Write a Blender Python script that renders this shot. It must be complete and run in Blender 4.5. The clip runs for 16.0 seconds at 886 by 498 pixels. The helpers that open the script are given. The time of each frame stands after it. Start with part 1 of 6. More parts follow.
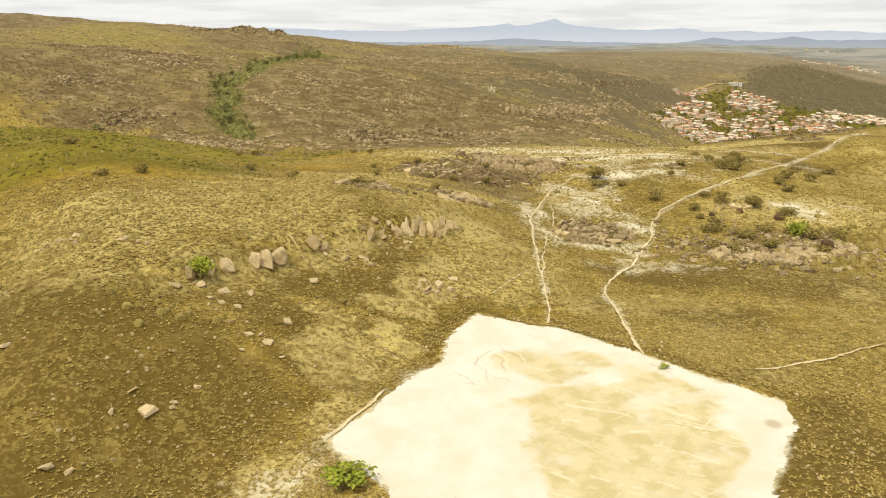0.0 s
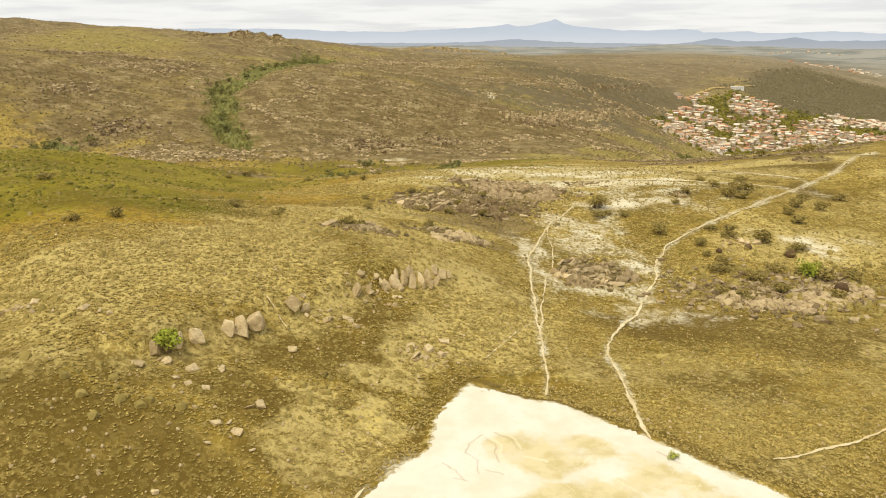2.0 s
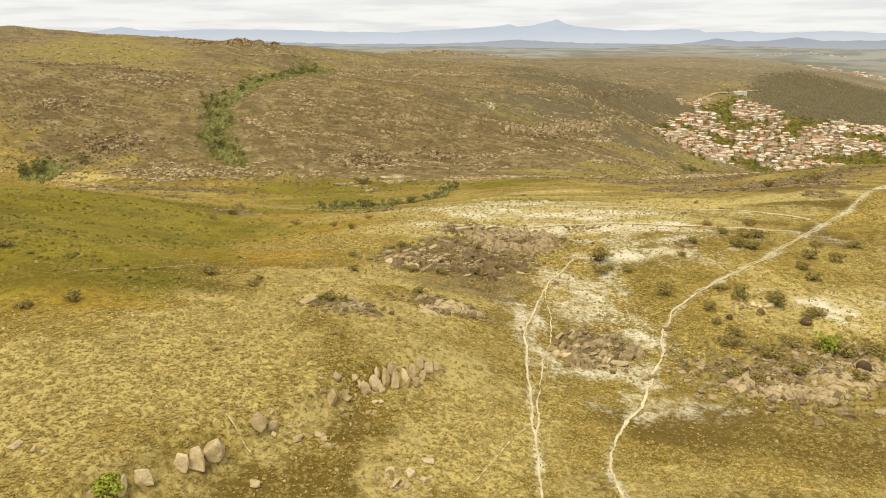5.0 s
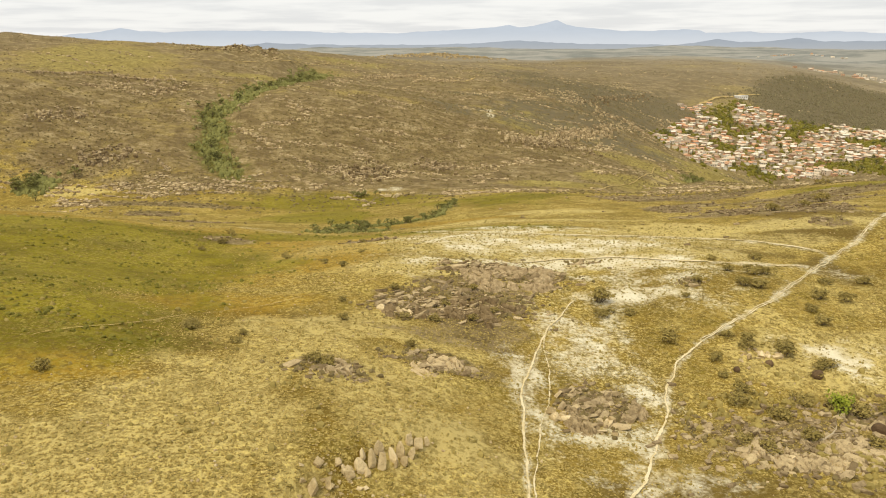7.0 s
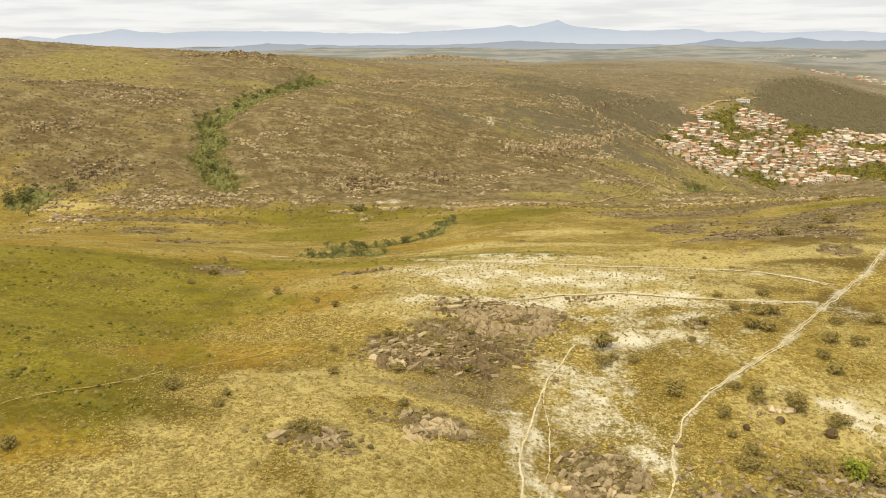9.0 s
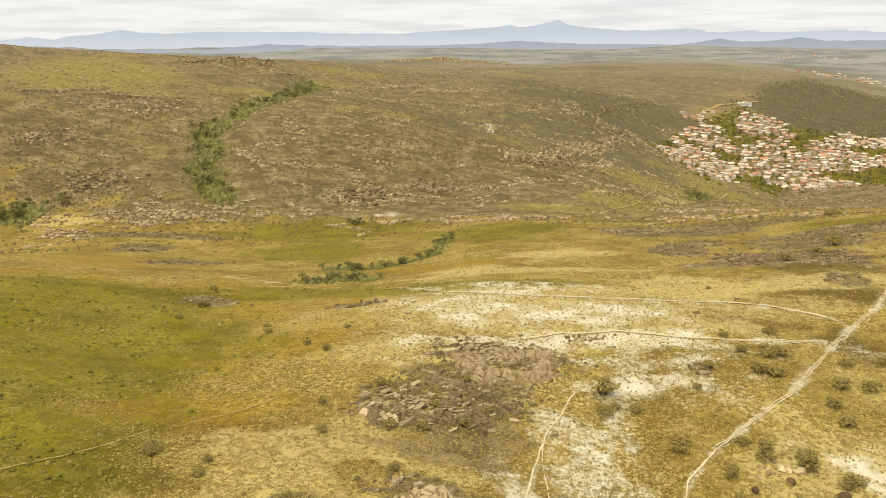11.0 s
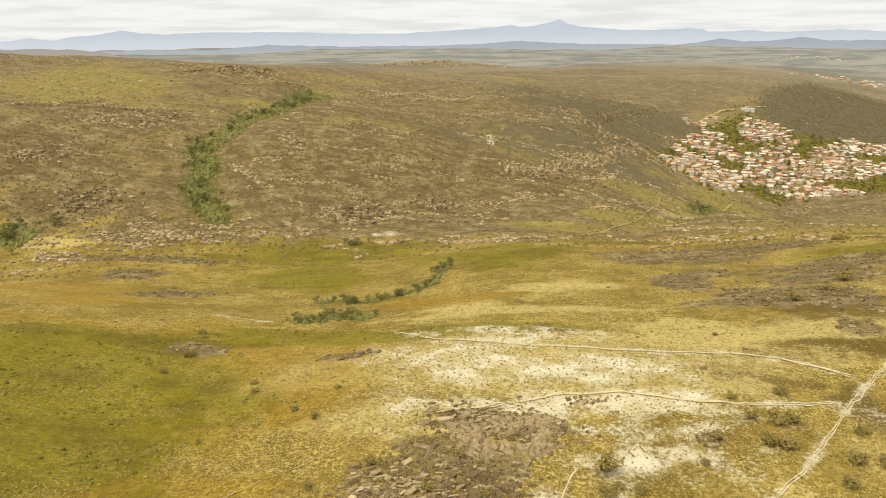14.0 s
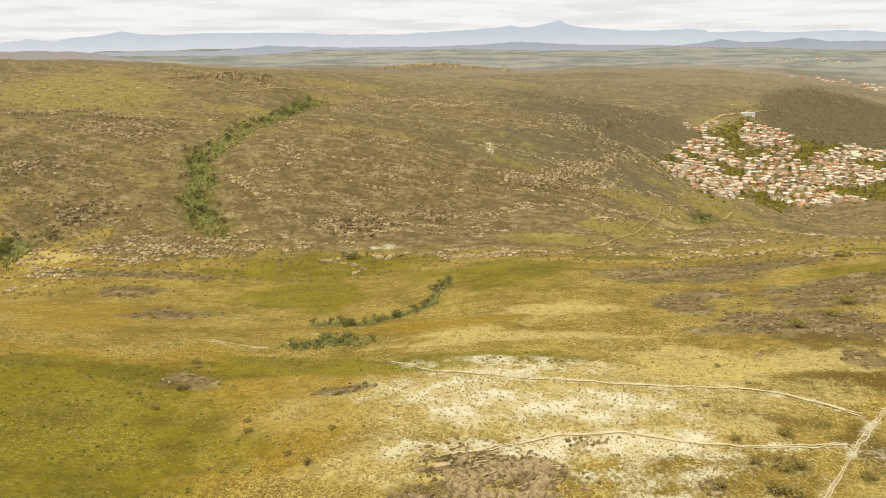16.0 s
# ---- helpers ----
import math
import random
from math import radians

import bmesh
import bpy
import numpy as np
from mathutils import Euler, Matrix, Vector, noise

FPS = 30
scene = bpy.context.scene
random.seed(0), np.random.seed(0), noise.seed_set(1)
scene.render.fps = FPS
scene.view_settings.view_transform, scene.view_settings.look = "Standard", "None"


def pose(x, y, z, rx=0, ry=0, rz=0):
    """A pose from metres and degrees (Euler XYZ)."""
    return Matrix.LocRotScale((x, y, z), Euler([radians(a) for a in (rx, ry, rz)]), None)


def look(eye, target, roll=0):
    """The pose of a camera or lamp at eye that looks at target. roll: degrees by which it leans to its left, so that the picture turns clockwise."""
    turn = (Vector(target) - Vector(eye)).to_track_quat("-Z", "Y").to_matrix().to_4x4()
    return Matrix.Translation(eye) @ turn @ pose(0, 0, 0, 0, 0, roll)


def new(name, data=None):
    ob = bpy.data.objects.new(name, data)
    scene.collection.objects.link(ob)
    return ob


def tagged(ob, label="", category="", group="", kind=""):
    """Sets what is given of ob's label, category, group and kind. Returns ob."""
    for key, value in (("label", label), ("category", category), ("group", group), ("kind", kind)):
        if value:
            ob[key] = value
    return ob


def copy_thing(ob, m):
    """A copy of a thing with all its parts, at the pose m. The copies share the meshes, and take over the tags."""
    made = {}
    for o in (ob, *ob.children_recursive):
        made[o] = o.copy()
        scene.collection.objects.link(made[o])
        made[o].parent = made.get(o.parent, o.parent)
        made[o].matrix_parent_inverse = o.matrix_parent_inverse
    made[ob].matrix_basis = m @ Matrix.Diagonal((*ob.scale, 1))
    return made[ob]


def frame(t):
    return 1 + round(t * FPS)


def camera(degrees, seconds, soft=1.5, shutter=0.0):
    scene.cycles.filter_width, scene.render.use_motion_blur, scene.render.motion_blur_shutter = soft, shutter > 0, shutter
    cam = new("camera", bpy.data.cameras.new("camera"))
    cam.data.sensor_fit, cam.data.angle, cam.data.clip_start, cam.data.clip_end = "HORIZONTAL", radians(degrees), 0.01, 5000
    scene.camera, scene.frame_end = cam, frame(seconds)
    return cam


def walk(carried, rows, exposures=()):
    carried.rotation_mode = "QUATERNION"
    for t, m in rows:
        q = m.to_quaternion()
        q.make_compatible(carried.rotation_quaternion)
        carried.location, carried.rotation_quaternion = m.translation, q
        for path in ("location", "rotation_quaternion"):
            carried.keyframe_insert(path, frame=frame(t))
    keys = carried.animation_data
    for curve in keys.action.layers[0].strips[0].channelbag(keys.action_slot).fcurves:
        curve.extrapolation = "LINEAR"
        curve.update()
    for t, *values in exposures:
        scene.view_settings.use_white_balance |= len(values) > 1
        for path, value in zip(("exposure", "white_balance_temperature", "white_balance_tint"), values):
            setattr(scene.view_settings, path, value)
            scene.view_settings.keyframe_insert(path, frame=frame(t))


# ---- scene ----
cam = camera(62.4, 16.0, soft=1.05)
METRES, EYE, TILT, LEAN, TURN = 65.0, 40.0, -15.9, 0.0, 0.0
ROWS = [
    (0.0, 0.0, 0.0, 0.0, 0.0, 0.0, 0.0),
    (0.5, 0.0039, 0.0217, 0.0221, 0.02, 0.01, -0.0),
    (1.0, 0.0076, 0.043, 0.0451, 0.02, 0.02, -0.01),
    (1.5, 0.0117, 0.0642, 0.0681, 0.05, 0.02, -0.0),
    (2.0, 0.0158, 0.0847, 0.0915, 0.06, -0.0, -0.0),
    (2.5, 0.0198, 0.1048, 0.1154, 0.08, -0.02, 0.02),
    (3.0, 0.0237, 0.1245, 0.1399, 0.09, -0.03, 0.03),
    (3.5, 0.0281, 0.1439, 0.1645, 0.11, -0.03, 0.03),
    (4.0, 0.0323, 0.1632, 0.19, 0.14, -0.04, 0.06),
    (6.5, 0.0522, 0.2576, 0.3208, 0.21, -0.07, 0.15),
    (7.0, 0.0558, 0.2765, 0.3473, 0.22, -0.07, 0.18),
    (7.5, 0.0592, 0.2952, 0.374, 0.24, -0.08, 0.21),
    (8.0, 0.0625, 0.3142, 0.4008, 0.25, -0.1, 0.24),
    (8.5, 0.0658, 0.3328, 0.4276, 0.27, -0.13, 0.26),
    (9.0, 0.0691, 0.3514, 0.4543, 0.3, -0.13, 0.27),
    (11.5, 0.0876, 0.4407, 0.5862, 0.38, -0.21, 0.39),
    (12.0, 0.0906, 0.4571, 0.6127, 0.41, -0.24, 0.41),
    (12.5, 0.0935, 0.4728, 0.6387, 0.44, -0.26, 0.43),
    (13.0, 0.0968, 0.4897, 0.6641, 0.47, -0.27, 0.43),
    (13.5, 0.0996, 0.5049, 0.6897, 0.47, -0.28, 0.45),
    (14.0, 0.1027, 0.5195, 0.7151, 0.48, -0.28, 0.45),
    (14.5, 0.1052, 0.5324, 0.7403, 0.48, -0.29, 0.44),
    (15.0, 0.1081, 0.5444, 0.765, 0.49, -0.3, 0.46),
    (15.5, 0.1107, 0.5553, 0.7892, 0.49, -0.3, 0.47),
    (16.0, 0.1122, 0.5645, 0.8132, 0.49, -0.3, 0.47),
]
walk(cam, [(t, pose(0, 0, EYE, TILT, LEAN, TURN) @ pose(METRES * x, METRES * y, METRES * z, 90 + pitch, roll, yaw)) for t, x, y, z, yaw, pitch, roll in ROWS])


# ---- world, sun and exposure ----
scene.view_settings.exposure = 0.0
SUN_ELEVATION, SUN_AZIMUTH = 62.0, 215.0      # degrees; azimuth clockwise from +y

world = bpy.data.worlds.new("overcast_sky")
scene.world = world
world.use_nodes = True


def wire(nt, a, b):
    nt.links.new(a, b)


def node(nt, kind, **values):
    n = nt.nodes.new(kind)
    for key, value in values.items():
        n.inputs[key.replace("_", " ")].default_value = value
    return n


def math_node(nt, op, a, b=None, clamp=False):
    n = nt.nodes.new("ShaderNodeMath")
    n.operation, n.use_clamp = op, clamp
    for socket, value in zip(n.inputs, (a, b)):
        if value is None:
            continue
        if isinstance(value, (int, float)):
            socket.default_value = value
        else:
            wire(nt, value, socket)
    return n.outputs[0]


def blend(nt, fac, a, b):
    """Mix of two colours (tuples or sockets) by fac (number or socket)."""
    n = nt.nodes.new("ShaderNodeMix")
    n.data_type = "RGBA"
    for socket, value in ((n.inputs[0], fac), (n.inputs[6], a), (n.inputs[7], b)):
        if isinstance(value, (int, float)):
            socket.default_value = value
        elif isinstance(value, tuple):
            socket.default_value = (*value[:3], 1)
        else:
            wire(nt, value, socket)
    return n.outputs[2]


def step_ramp(nt, value, low, high):
    """0 below low, 1 above high, smooth between."""
    n = nt.nodes.new("ShaderNodeMapRange")
    n.interpolation_type = "SMOOTHSTEP"
    n.inputs[1].default_value, n.inputs[2].default_value = low, high
    wire(nt, value, n.inputs[0])
    return n.outputs[0]


def grain(nt, where, scale, detail=4.0, rough=0.55, stretch=None):
    """Noise of that many cells per metre."""
    if stretch:
        m = nt.nodes.new("ShaderNodeMapping")
        m.inputs["Scale"].default_value = stretch
        wire(nt, where, m.inputs["Vector"])
        where = m.outputs[0]
    n = node(nt, "ShaderNodeTexNoise", Scale=scale, Detail=detail, Roughness=rough)
    wire(nt, where, n.inputs["Vector"])
    return n.outputs["Fac"]


nt = world.node_tree
nt.nodes.clear()
sky = nt.nodes.new("ShaderNodeTexSky")
sky.sky_type, sky.sun_disc = "NISHITA", False
sky.sun_elevation, sky.sun_rotation = radians(SUN_ELEVATION), radians(SUN_AZIMUTH)
way = nt.nodes.new("ShaderNodeTexCoord")
split = nt.nodes.new("ShaderNodeSeparateXYZ")
wire(nt, way.outputs["Generated"], split.inputs[0])
lift = math_node(nt, "MAXIMUM", math_node(nt, "ADD", split.outputs[2], 0.06), 0.02)
flat = nt.nodes.new("ShaderNodeCombineXYZ")
wire(nt, math_node(nt, "DIVIDE", split.outputs[0], lift), flat.inputs[0])
wire(nt, math_node(nt, "DIVIDE", split.outputs[1], lift), flat.inputs[1])
cloud = grain(nt, flat.outputs[0], 0.62, 7.0, 0.55)
veil = step_ramp(nt, cloud, 0.36, 0.60)
cloud_colour = blend(nt, veil, (0.84, 0.84, 0.835), (1.0, 0.99, 0.96))
sky_light = blend(nt, 0.10, (0, 0, 0), sky.outputs[0])
open_sky = blend(nt, 0.88, sky_light, cloud_colour)
back = nt.nodes.new("ShaderNodeBackground")
back.inputs["Strength"].default_value = 1.0
wire(nt, open_sky, back.inputs["Color"])
out = nt.nodes.new("ShaderNodeOutputWorld")
wire(nt, back.outputs[0], out.inputs["Surface"])

sun = bpy.data.lights.new("sun", "SUN")
sun.energy, sun.angle, sun.color = 2.4, radians(14), (1.0, 0.89, 0.62)
sun_ob = new("sun", sun)
e, a = radians(SUN_ELEVATION), radians(SUN_AZIMUTH)
sun_ob.matrix_world = look((300 * math.sin(a) * math.cos(e), 300 * math.cos(a) * math.cos(e), 300 * math.sin(e)), (0, 0, 0))


# ---- materials ----
def material(name, rough=0.9, spec=0.2):
    m = bpy.data.materials.new(name)
    m.use_nodes = True
    shade = m.node_tree.nodes["Principled BSDF"]
    shade.inputs["Roughness"].default_value = rough
    shade.inputs["Specular IOR Level"].default_value = spec
    return m, m.node_tree, shade


def bumped(nt, shade, value, strength, distance):
    b = node(nt, "ShaderNodeBump", Strength=strength, Distance=distance)
    wire(nt, value, b.inputs["Height"])
    wire(nt, b.outputs[0], shade.inputs["Normal"])


def place_of(nt):
    return nt.nodes.new("ShaderNodeNewGeometry").outputs["Position"]


def attribute(nt, name):
    n = nt.nodes.new("ShaderNodeAttribute")
    n.attribute_name = name
    return n.outputs["Fac"]


def ground_material():
    m, nt, shade = material("grassland", 0.95, 0.1)
    p = place_of(nt)
    broad = grain(nt, p, 0.035, 5.0, 0.6)
    middle = grain(nt, p, 0.22, 6.0, 0.65)
    patch = grain(nt, p, 0.42, 4.0, 0.62)
    tussock = grain(nt, p, 1.6, 4.0, 0.64)
    clump = grain(nt, p, 1.15, 4.0, 0.64, (1.0, 1.2, 1.0))
    fine = grain(nt, p, 3.2, 3.0, 0.7)
    every = grain(nt, p, 0.11, 12.0, 0.72)
    swale = grain(nt, p, 0.075, 6.0, 0.6, (0.6, 1.0, 1.0))
    streak = grain(nt, p, 0.13, 9.0, 0.70, (0.60, 1.0, 1.0))
    thorn = grain(nt, p, 0.34, 5.0, 0.66, (0.8, 1.0, 1.0))
    blotch = grain(nt, p, 0.010, 7.0, 0.66, (0.5, 1.0, 1.0))
    edge = math_node(nt, "ADD", math_node(nt, "MULTIPLY", math_node(nt, "SUBTRACT", every, 0.5), 2.8),
                     math_node(nt, "MULTIPLY", math_node(nt, "SUBTRACT", tussock, 0.5), 1.3))

    def cover(name, low=0.35, high=0.65, much=1.0):
        there = attribute(nt, name)
        spread = math_node(nt, "MULTIPLY", step_ramp(nt, math_node(nt, "ADD", there, edge), low, high), much)
        return math_node(nt, "MULTIPLY", spread, step_ramp(nt, there, 0.01, 0.22))

    colour = blend(nt, step_ramp(nt, broad, 0.38, 0.62), (0.195, 0.128, 0.020), (0.310, 0.215, 0.043))
    colour = blend(nt, math_node(nt, "MULTIPLY", step_ramp(nt, middle, 0.46, 0.60), 0.65), colour, (0.195, 0.146, 0.018))
    colour = blend(nt, math_node(nt, "MULTIPLY", step_ramp(nt, swale, 0.53, 0.63), 0.6), colour, (0.165, 0.115, 0.022))
    upland = step_ramp(nt, attribute(nt, "upland"), 0.2, 0.8)
    colour = blend(nt, math_node(nt, "MULTIPLY", upland, 0.8), colour, blend(nt, step_ramp(nt, middle, 0.42, 0.58), (0.270, 0.208, 0.080), (0.200, 0.150, 0.058)))
    dark, pale = cover("dark", 0.1, 0.9, 0.9), cover("pale", 0.1, 0.85, 0.78)
    ochre, green = cover("ochre", 0.0, 1.0, 0.68), cover("green", -0.1, 0.9, 0.88)
    scrub = cover("scrub", 0.1, 0.75, 0.95)
    colour = blend(nt, dark, colour, (0.128, 0.084, 0.018))
    colour = blend(nt, pale, colour, (0.570, 0.455, 0.175))
    colour = blend(nt, ochre, colour, (0.345, 0.212, 0.020))
    colour = blend(nt, green, colour, blend(nt, upland, blend(nt, step_ramp(nt, swale, 0.42, 0.62), (0.205, 0.176, 0.006), (0.125, 0.107, 0.005)), blend(nt, step_ramp(nt, middle, 0.42, 0.58), (0.330, 0.268, 0.078), (0.225, 0.180, 0.050))))
    # dry scrub on stony hillsides: brown thorn, straw between it, pale stony ground
    brush = blend(nt, step_ramp(nt, streak, 0.43, 0.53), (0.148, 0.106, 0.054), (0.252, 0.188, 0.094))
    brush = blend(nt, step_ramp(nt, streak, 0.55, 0.62), brush, (0.365, 0.288, 0.160))
    brush = blend(nt, math_node(nt, "MULTIPLY", step_ramp(nt, thorn, 0.51, 0.57), 0.72), brush, (0.098, 0.068, 0.031))
    colour = blend(nt, scrub, colour, brush)
    colour = blend(nt, cover("lush", 0.3, 0.9, 0.9), colour, (0.120, 0.122, 0.024))
    # aerial haze painted into the base colour, greyer with distance, over blotchy ground
    away = attribute(nt, "distance_haze")
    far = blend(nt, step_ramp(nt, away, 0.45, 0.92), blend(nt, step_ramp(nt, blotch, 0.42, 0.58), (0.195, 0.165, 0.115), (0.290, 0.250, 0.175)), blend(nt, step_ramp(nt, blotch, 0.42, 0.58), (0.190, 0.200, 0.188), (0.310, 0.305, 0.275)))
    # tussocks: pale dry tips and dark gaps, in patches of a few spans to a few strides
    quiet = math_node(nt, "MAXIMUM", math_node(nt, "MAXIMUM", math_node(nt, "MULTIPLY", ochre, 0.85), dark), math_node(nt, "MAXIMUM", green, scrub))
    dry = math_node(nt, "MULTIPLY", math_node(nt, "SUBTRACT", 1.0, math_node(nt, "MULTIPLY", quiet, 0.80)), math_node(nt, "SUBTRACT", 1.0, math_node(nt, "MULTIPLY", upland, 0.5)))
    meadow = step_ramp(nt, grain(nt, p, 0.06, 6.0, 0.62), 0.40, 0.60)
    tips = math_node(nt, "MULTIPLY", step_ramp(nt, tussock, 0.50, 0.57), math_node(nt, "MULTIPLY", math_node(nt, "ADD", math_node(nt, "MULTIPLY", meadow, 0.55), 0.22), dry))
    colour = blend(nt, tips, colour, (0.60, 0.465, 0.138))
    colour = blend(nt, math_node(nt, "MULTIPLY", step_ramp(nt, patch, 0.53, 0.60), math_node(nt, "MULTIPLY", dry, 0.27)), colour, (0.50, 0.385, 0.125))
    colour = blend(nt, math_node(nt, "MULTIPLY", step_ramp(nt, clump, 0.53, 0.59), 0.62), colour, blend(nt, pale, (0.125, 0.086, 0.018), (0.230, 0.180, 0.050)))
    colour = blend(nt, math_node(nt, "MULTIPLY", step_ramp(nt, math_node(nt, "SUBTRACT", 1.0, patch), 0.54, 0.60), 0.34), colour, (0.150, 0.104, 0.021))
    glint = math_node(nt, "MULTIPLY", step_ramp(nt, fine, 0.53, 0.60), math_node(nt, "MULTIPLY", dry, math_node(nt, "ADD", math_node(nt, "MULTIPLY", meadow, 0.5), 0.1)))
    colour = blend(nt, glint, colour, (0.65, 0.51, 0.175))
    # the painted haze goes over the grass and scrub colours
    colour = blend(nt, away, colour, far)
    colour = blend(nt, cover("wood", 0.0, 0.6, 0.92), colour, (0.140, 0.115, 0.064))
    sand = blend(nt, step_ramp(nt, middle, 0.35, 0.65), (0.62, 0.535, 0.335), (0.76, 0.70, 0.52))
    colour = blend(nt, cover("sand", 0.16, 0.95, 0.90), colour, sand)
    wire(nt, colour, shade.inputs["Base Color"])
    rise = math_node(nt, "ADD", math_node(nt, "MULTIPLY", tussock, 0.6), math_node(nt, "ADD", math_node(nt, "MULTIPLY", fine, 0.2), math_node(nt, "MULTIPLY", thorn, 0.5)))
    bumped(nt, shade, rise, 1.0, 0.35)
    return m


def sand_material(name, light, dark, speck):
    m, nt, shade = material(name, 0.9, 0.15)
    p = place_of(nt)
    colour = blend(nt, step_ramp(nt, grain(nt, p, 0.5, 5.0, 0.6), 0.35, 0.65), dark, light)
    colour = blend(nt, math_node(nt, "MULTIPLY", step_ramp(nt, grain(nt, p, 3.0, 4.0, 0.7), 0.60, 0.72), 0.5), colour, speck)
    wire(nt, colour, shade.inputs["Base Color"])
    bumped(nt, shade, grain(nt, p, 6.0, 4.0), 0.4, 0.03)
    return m


def path_material(name, light, dark, speck):
    """Trodden sand that frays out into the grass at both sides."""
    m = sand_material(name, light, dark, speck)
    nt = m.node_tree
    p = place_of(nt)
    fray = math_node(nt, "ADD", math_node(nt, "MULTIPLY", math_node(nt, "SUBTRACT", grain(nt, p, 1.1, 6.0, 0.7), 0.5), 2.4), attribute(nt, "trodden"))
    wire(nt, step_ramp(nt, fray, 0.42, 0.66), nt.nodes["Principled BSDF"].inputs["Alpha"])
    return m


def pan_material():
    """White sand round a film of yellow silt that is drawn with pale tyre and foot tracks."""
    m, nt, shade = material("silt_and_white_sand", 0.75, 0.25)
    p = place_of(nt)
    soft = grain(nt, p, 0.35, 5.0, 0.6)
    fine = grain(nt, p, 2.2, 4.0, 0.65)
    white = blend(nt, step_ramp(nt, soft, 0.3, 0.7), (0.68, 0.62, 0.48), (0.75, 0.71, 0.61))
    silt = blend(nt, step_ramp(nt, grain(nt, p, 0.55, 6.0, 0.6), 0.38, 0.60), (0.55, 0.455, 0.225), (0.65, 0.56, 0.33))
    wet = math_node(nt, "ADD", attribute(nt, "silt"), math_node(nt, "MULTIPLY", math_node(nt, "SUBTRACT", soft, 0.5), 1.0))
    wet = math_node(nt, "ADD", wet, math_node(nt, "MULTIPLY", math_node(nt, "SUBTRACT", fine, 0.5), 0.35))
    colour = blend(nt, step_ramp(nt, wet, 0.25, 0.62), white, silt)
    colour = blend(nt, math_node(nt, "MULTIPLY", step_ramp(nt, attribute(nt, "rut"), 0.15, 0.7), 0.75), colour, (0.73, 0.66, 0.46))
    colour = blend(nt, math_node(nt, "MULTIPLY", step_ramp(nt, attribute(nt, "damp"), 0.3, 0.9), 0.7), colour, (0.42, 0.33, 0.20))
    colour = blend(nt, math_node(nt, "MULTIPLY", step_ramp(nt, fine, 0.68, 0.76), 0.5), colour, (0.40, 0.31, 0.16))
    wire(nt, colour, shade.inputs["Base Color"])
    bumped(nt, shade, fine, 0.35, 0.04)
    return m


def rock_material(name, low, high, stain):
    m, nt, shade = material(name, 0.92, 0.15)
    c = nt.nodes.new("ShaderNodeTexCoord").outputs["Object"]
    r = nt.nodes.new("ShaderNodeObjectInfo").outputs["Random"]
    p = place_of(nt)
    piece = nt.nodes.new("ShaderNodeNewGeometry").outputs["Random Per Island"]
    tone = math_node(nt, "ADD", math_node(nt, "MULTIPLY", grain(nt, p, 1.3, 6.0, 0.65), 0.55), math_node(nt, "MULTIPLY", math_node(nt, "ADD", r, piece), 0.22))
    colour = blend(nt, step_ramp(nt, tone, 0.32, 0.72), low, high)
    lichen = step_ramp(nt, grain(nt, p, 3.2, 5.0, 0.7), 0.56, 0.68)
    colour = blend(nt, math_node(nt, "MULTIPLY", lichen, 0.65), colour, stain)
    wire(nt, colour, shade.inputs["Base Color"])
    crack = nt.nodes.new("ShaderNodeTexVoronoi")
    crack.feature = "DISTANCE_TO_EDGE"
    crack.inputs["Scale"].default_value = 2.4
    wire(nt, c, crack.inputs["Vector"])
    rise = math_node(nt, "ADD", math_node(nt, "MULTIPLY", step_ramp(nt, crack.outputs["Distance"], 0.0, 0.20), 0.18), grain(nt, p, 5.0, 5.0, 0.7))
    bumped(nt, shade, rise, 0.7, 0.16)
    return m


def leaf_material(name, low, high, seed_by="island"):
    m, nt, shade = material(name, 0.8, 0.2)
    r = nt.nodes.new("ShaderNodeNewGeometry").outputs["Random Per Island"]
    q = nt.nodes.new("ShaderNodeObjectInfo").outputs["Random"]
    tone = math_node(nt, "ADD", math_node(nt, "MULTIPLY", r, 0.6), math_node(nt, "MULTIPLY", q, 0.4))
    wire(nt, blend(nt, tone, low, high), shade.inputs["Base Color"])
    return m


def bark_material():
    m, nt, shade = material("bark", 0.95, 0.1)
    p = place_of(nt)
    wire(nt, blend(nt, grain(nt, p, 6.0, 4.0, 0.6, (1, 1, 0.25)), (0.09, 0.065, 0.035), (0.22, 0.17, 0.11)), shade.inputs["Base Color"])
    return m


def varied_paint(name, tones, rough=0.85, joined=False):
    """Weathered plaster or tiles: one of several tones by object, with streaks and dirt."""
    m, nt, shade = material(name, rough, 0.2)
    r = nt.nodes.new("ShaderNodeNewGeometry").outputs["Random Per Island"] if joined else nt.nodes.new("ShaderNodeObjectInfo").outputs["Random"]
    ramp = nt.nodes.new("ShaderNodeValToRGB")
    ramp.color_ramp.interpolation = "CONSTANT"
    for i, tone in enumerate(tones):
        el = ramp.color_ramp.elements[i] if i < 2 else ramp.color_ramp.elements.new(i / len(tones))
        el.position, el.color = i / len(tones), (*tone, 1)
    wire(nt, r, ramp.inputs[0])
    p = place_of(nt)
    dirt = step_ramp(nt, grain(nt, p, 0.6, 5.0, 0.65), 0.4, 0.75)
    wire(nt, blend(nt, math_node(nt, "MULTIPLY", dirt, 0.35), ramp.outputs[0], (0.30, 0.23, 0.17)), shade.inputs["Base Color"])
    bumped(nt, shade, grain(nt, p, 3.0, 3.0), 0.3, 0.05)
    return m


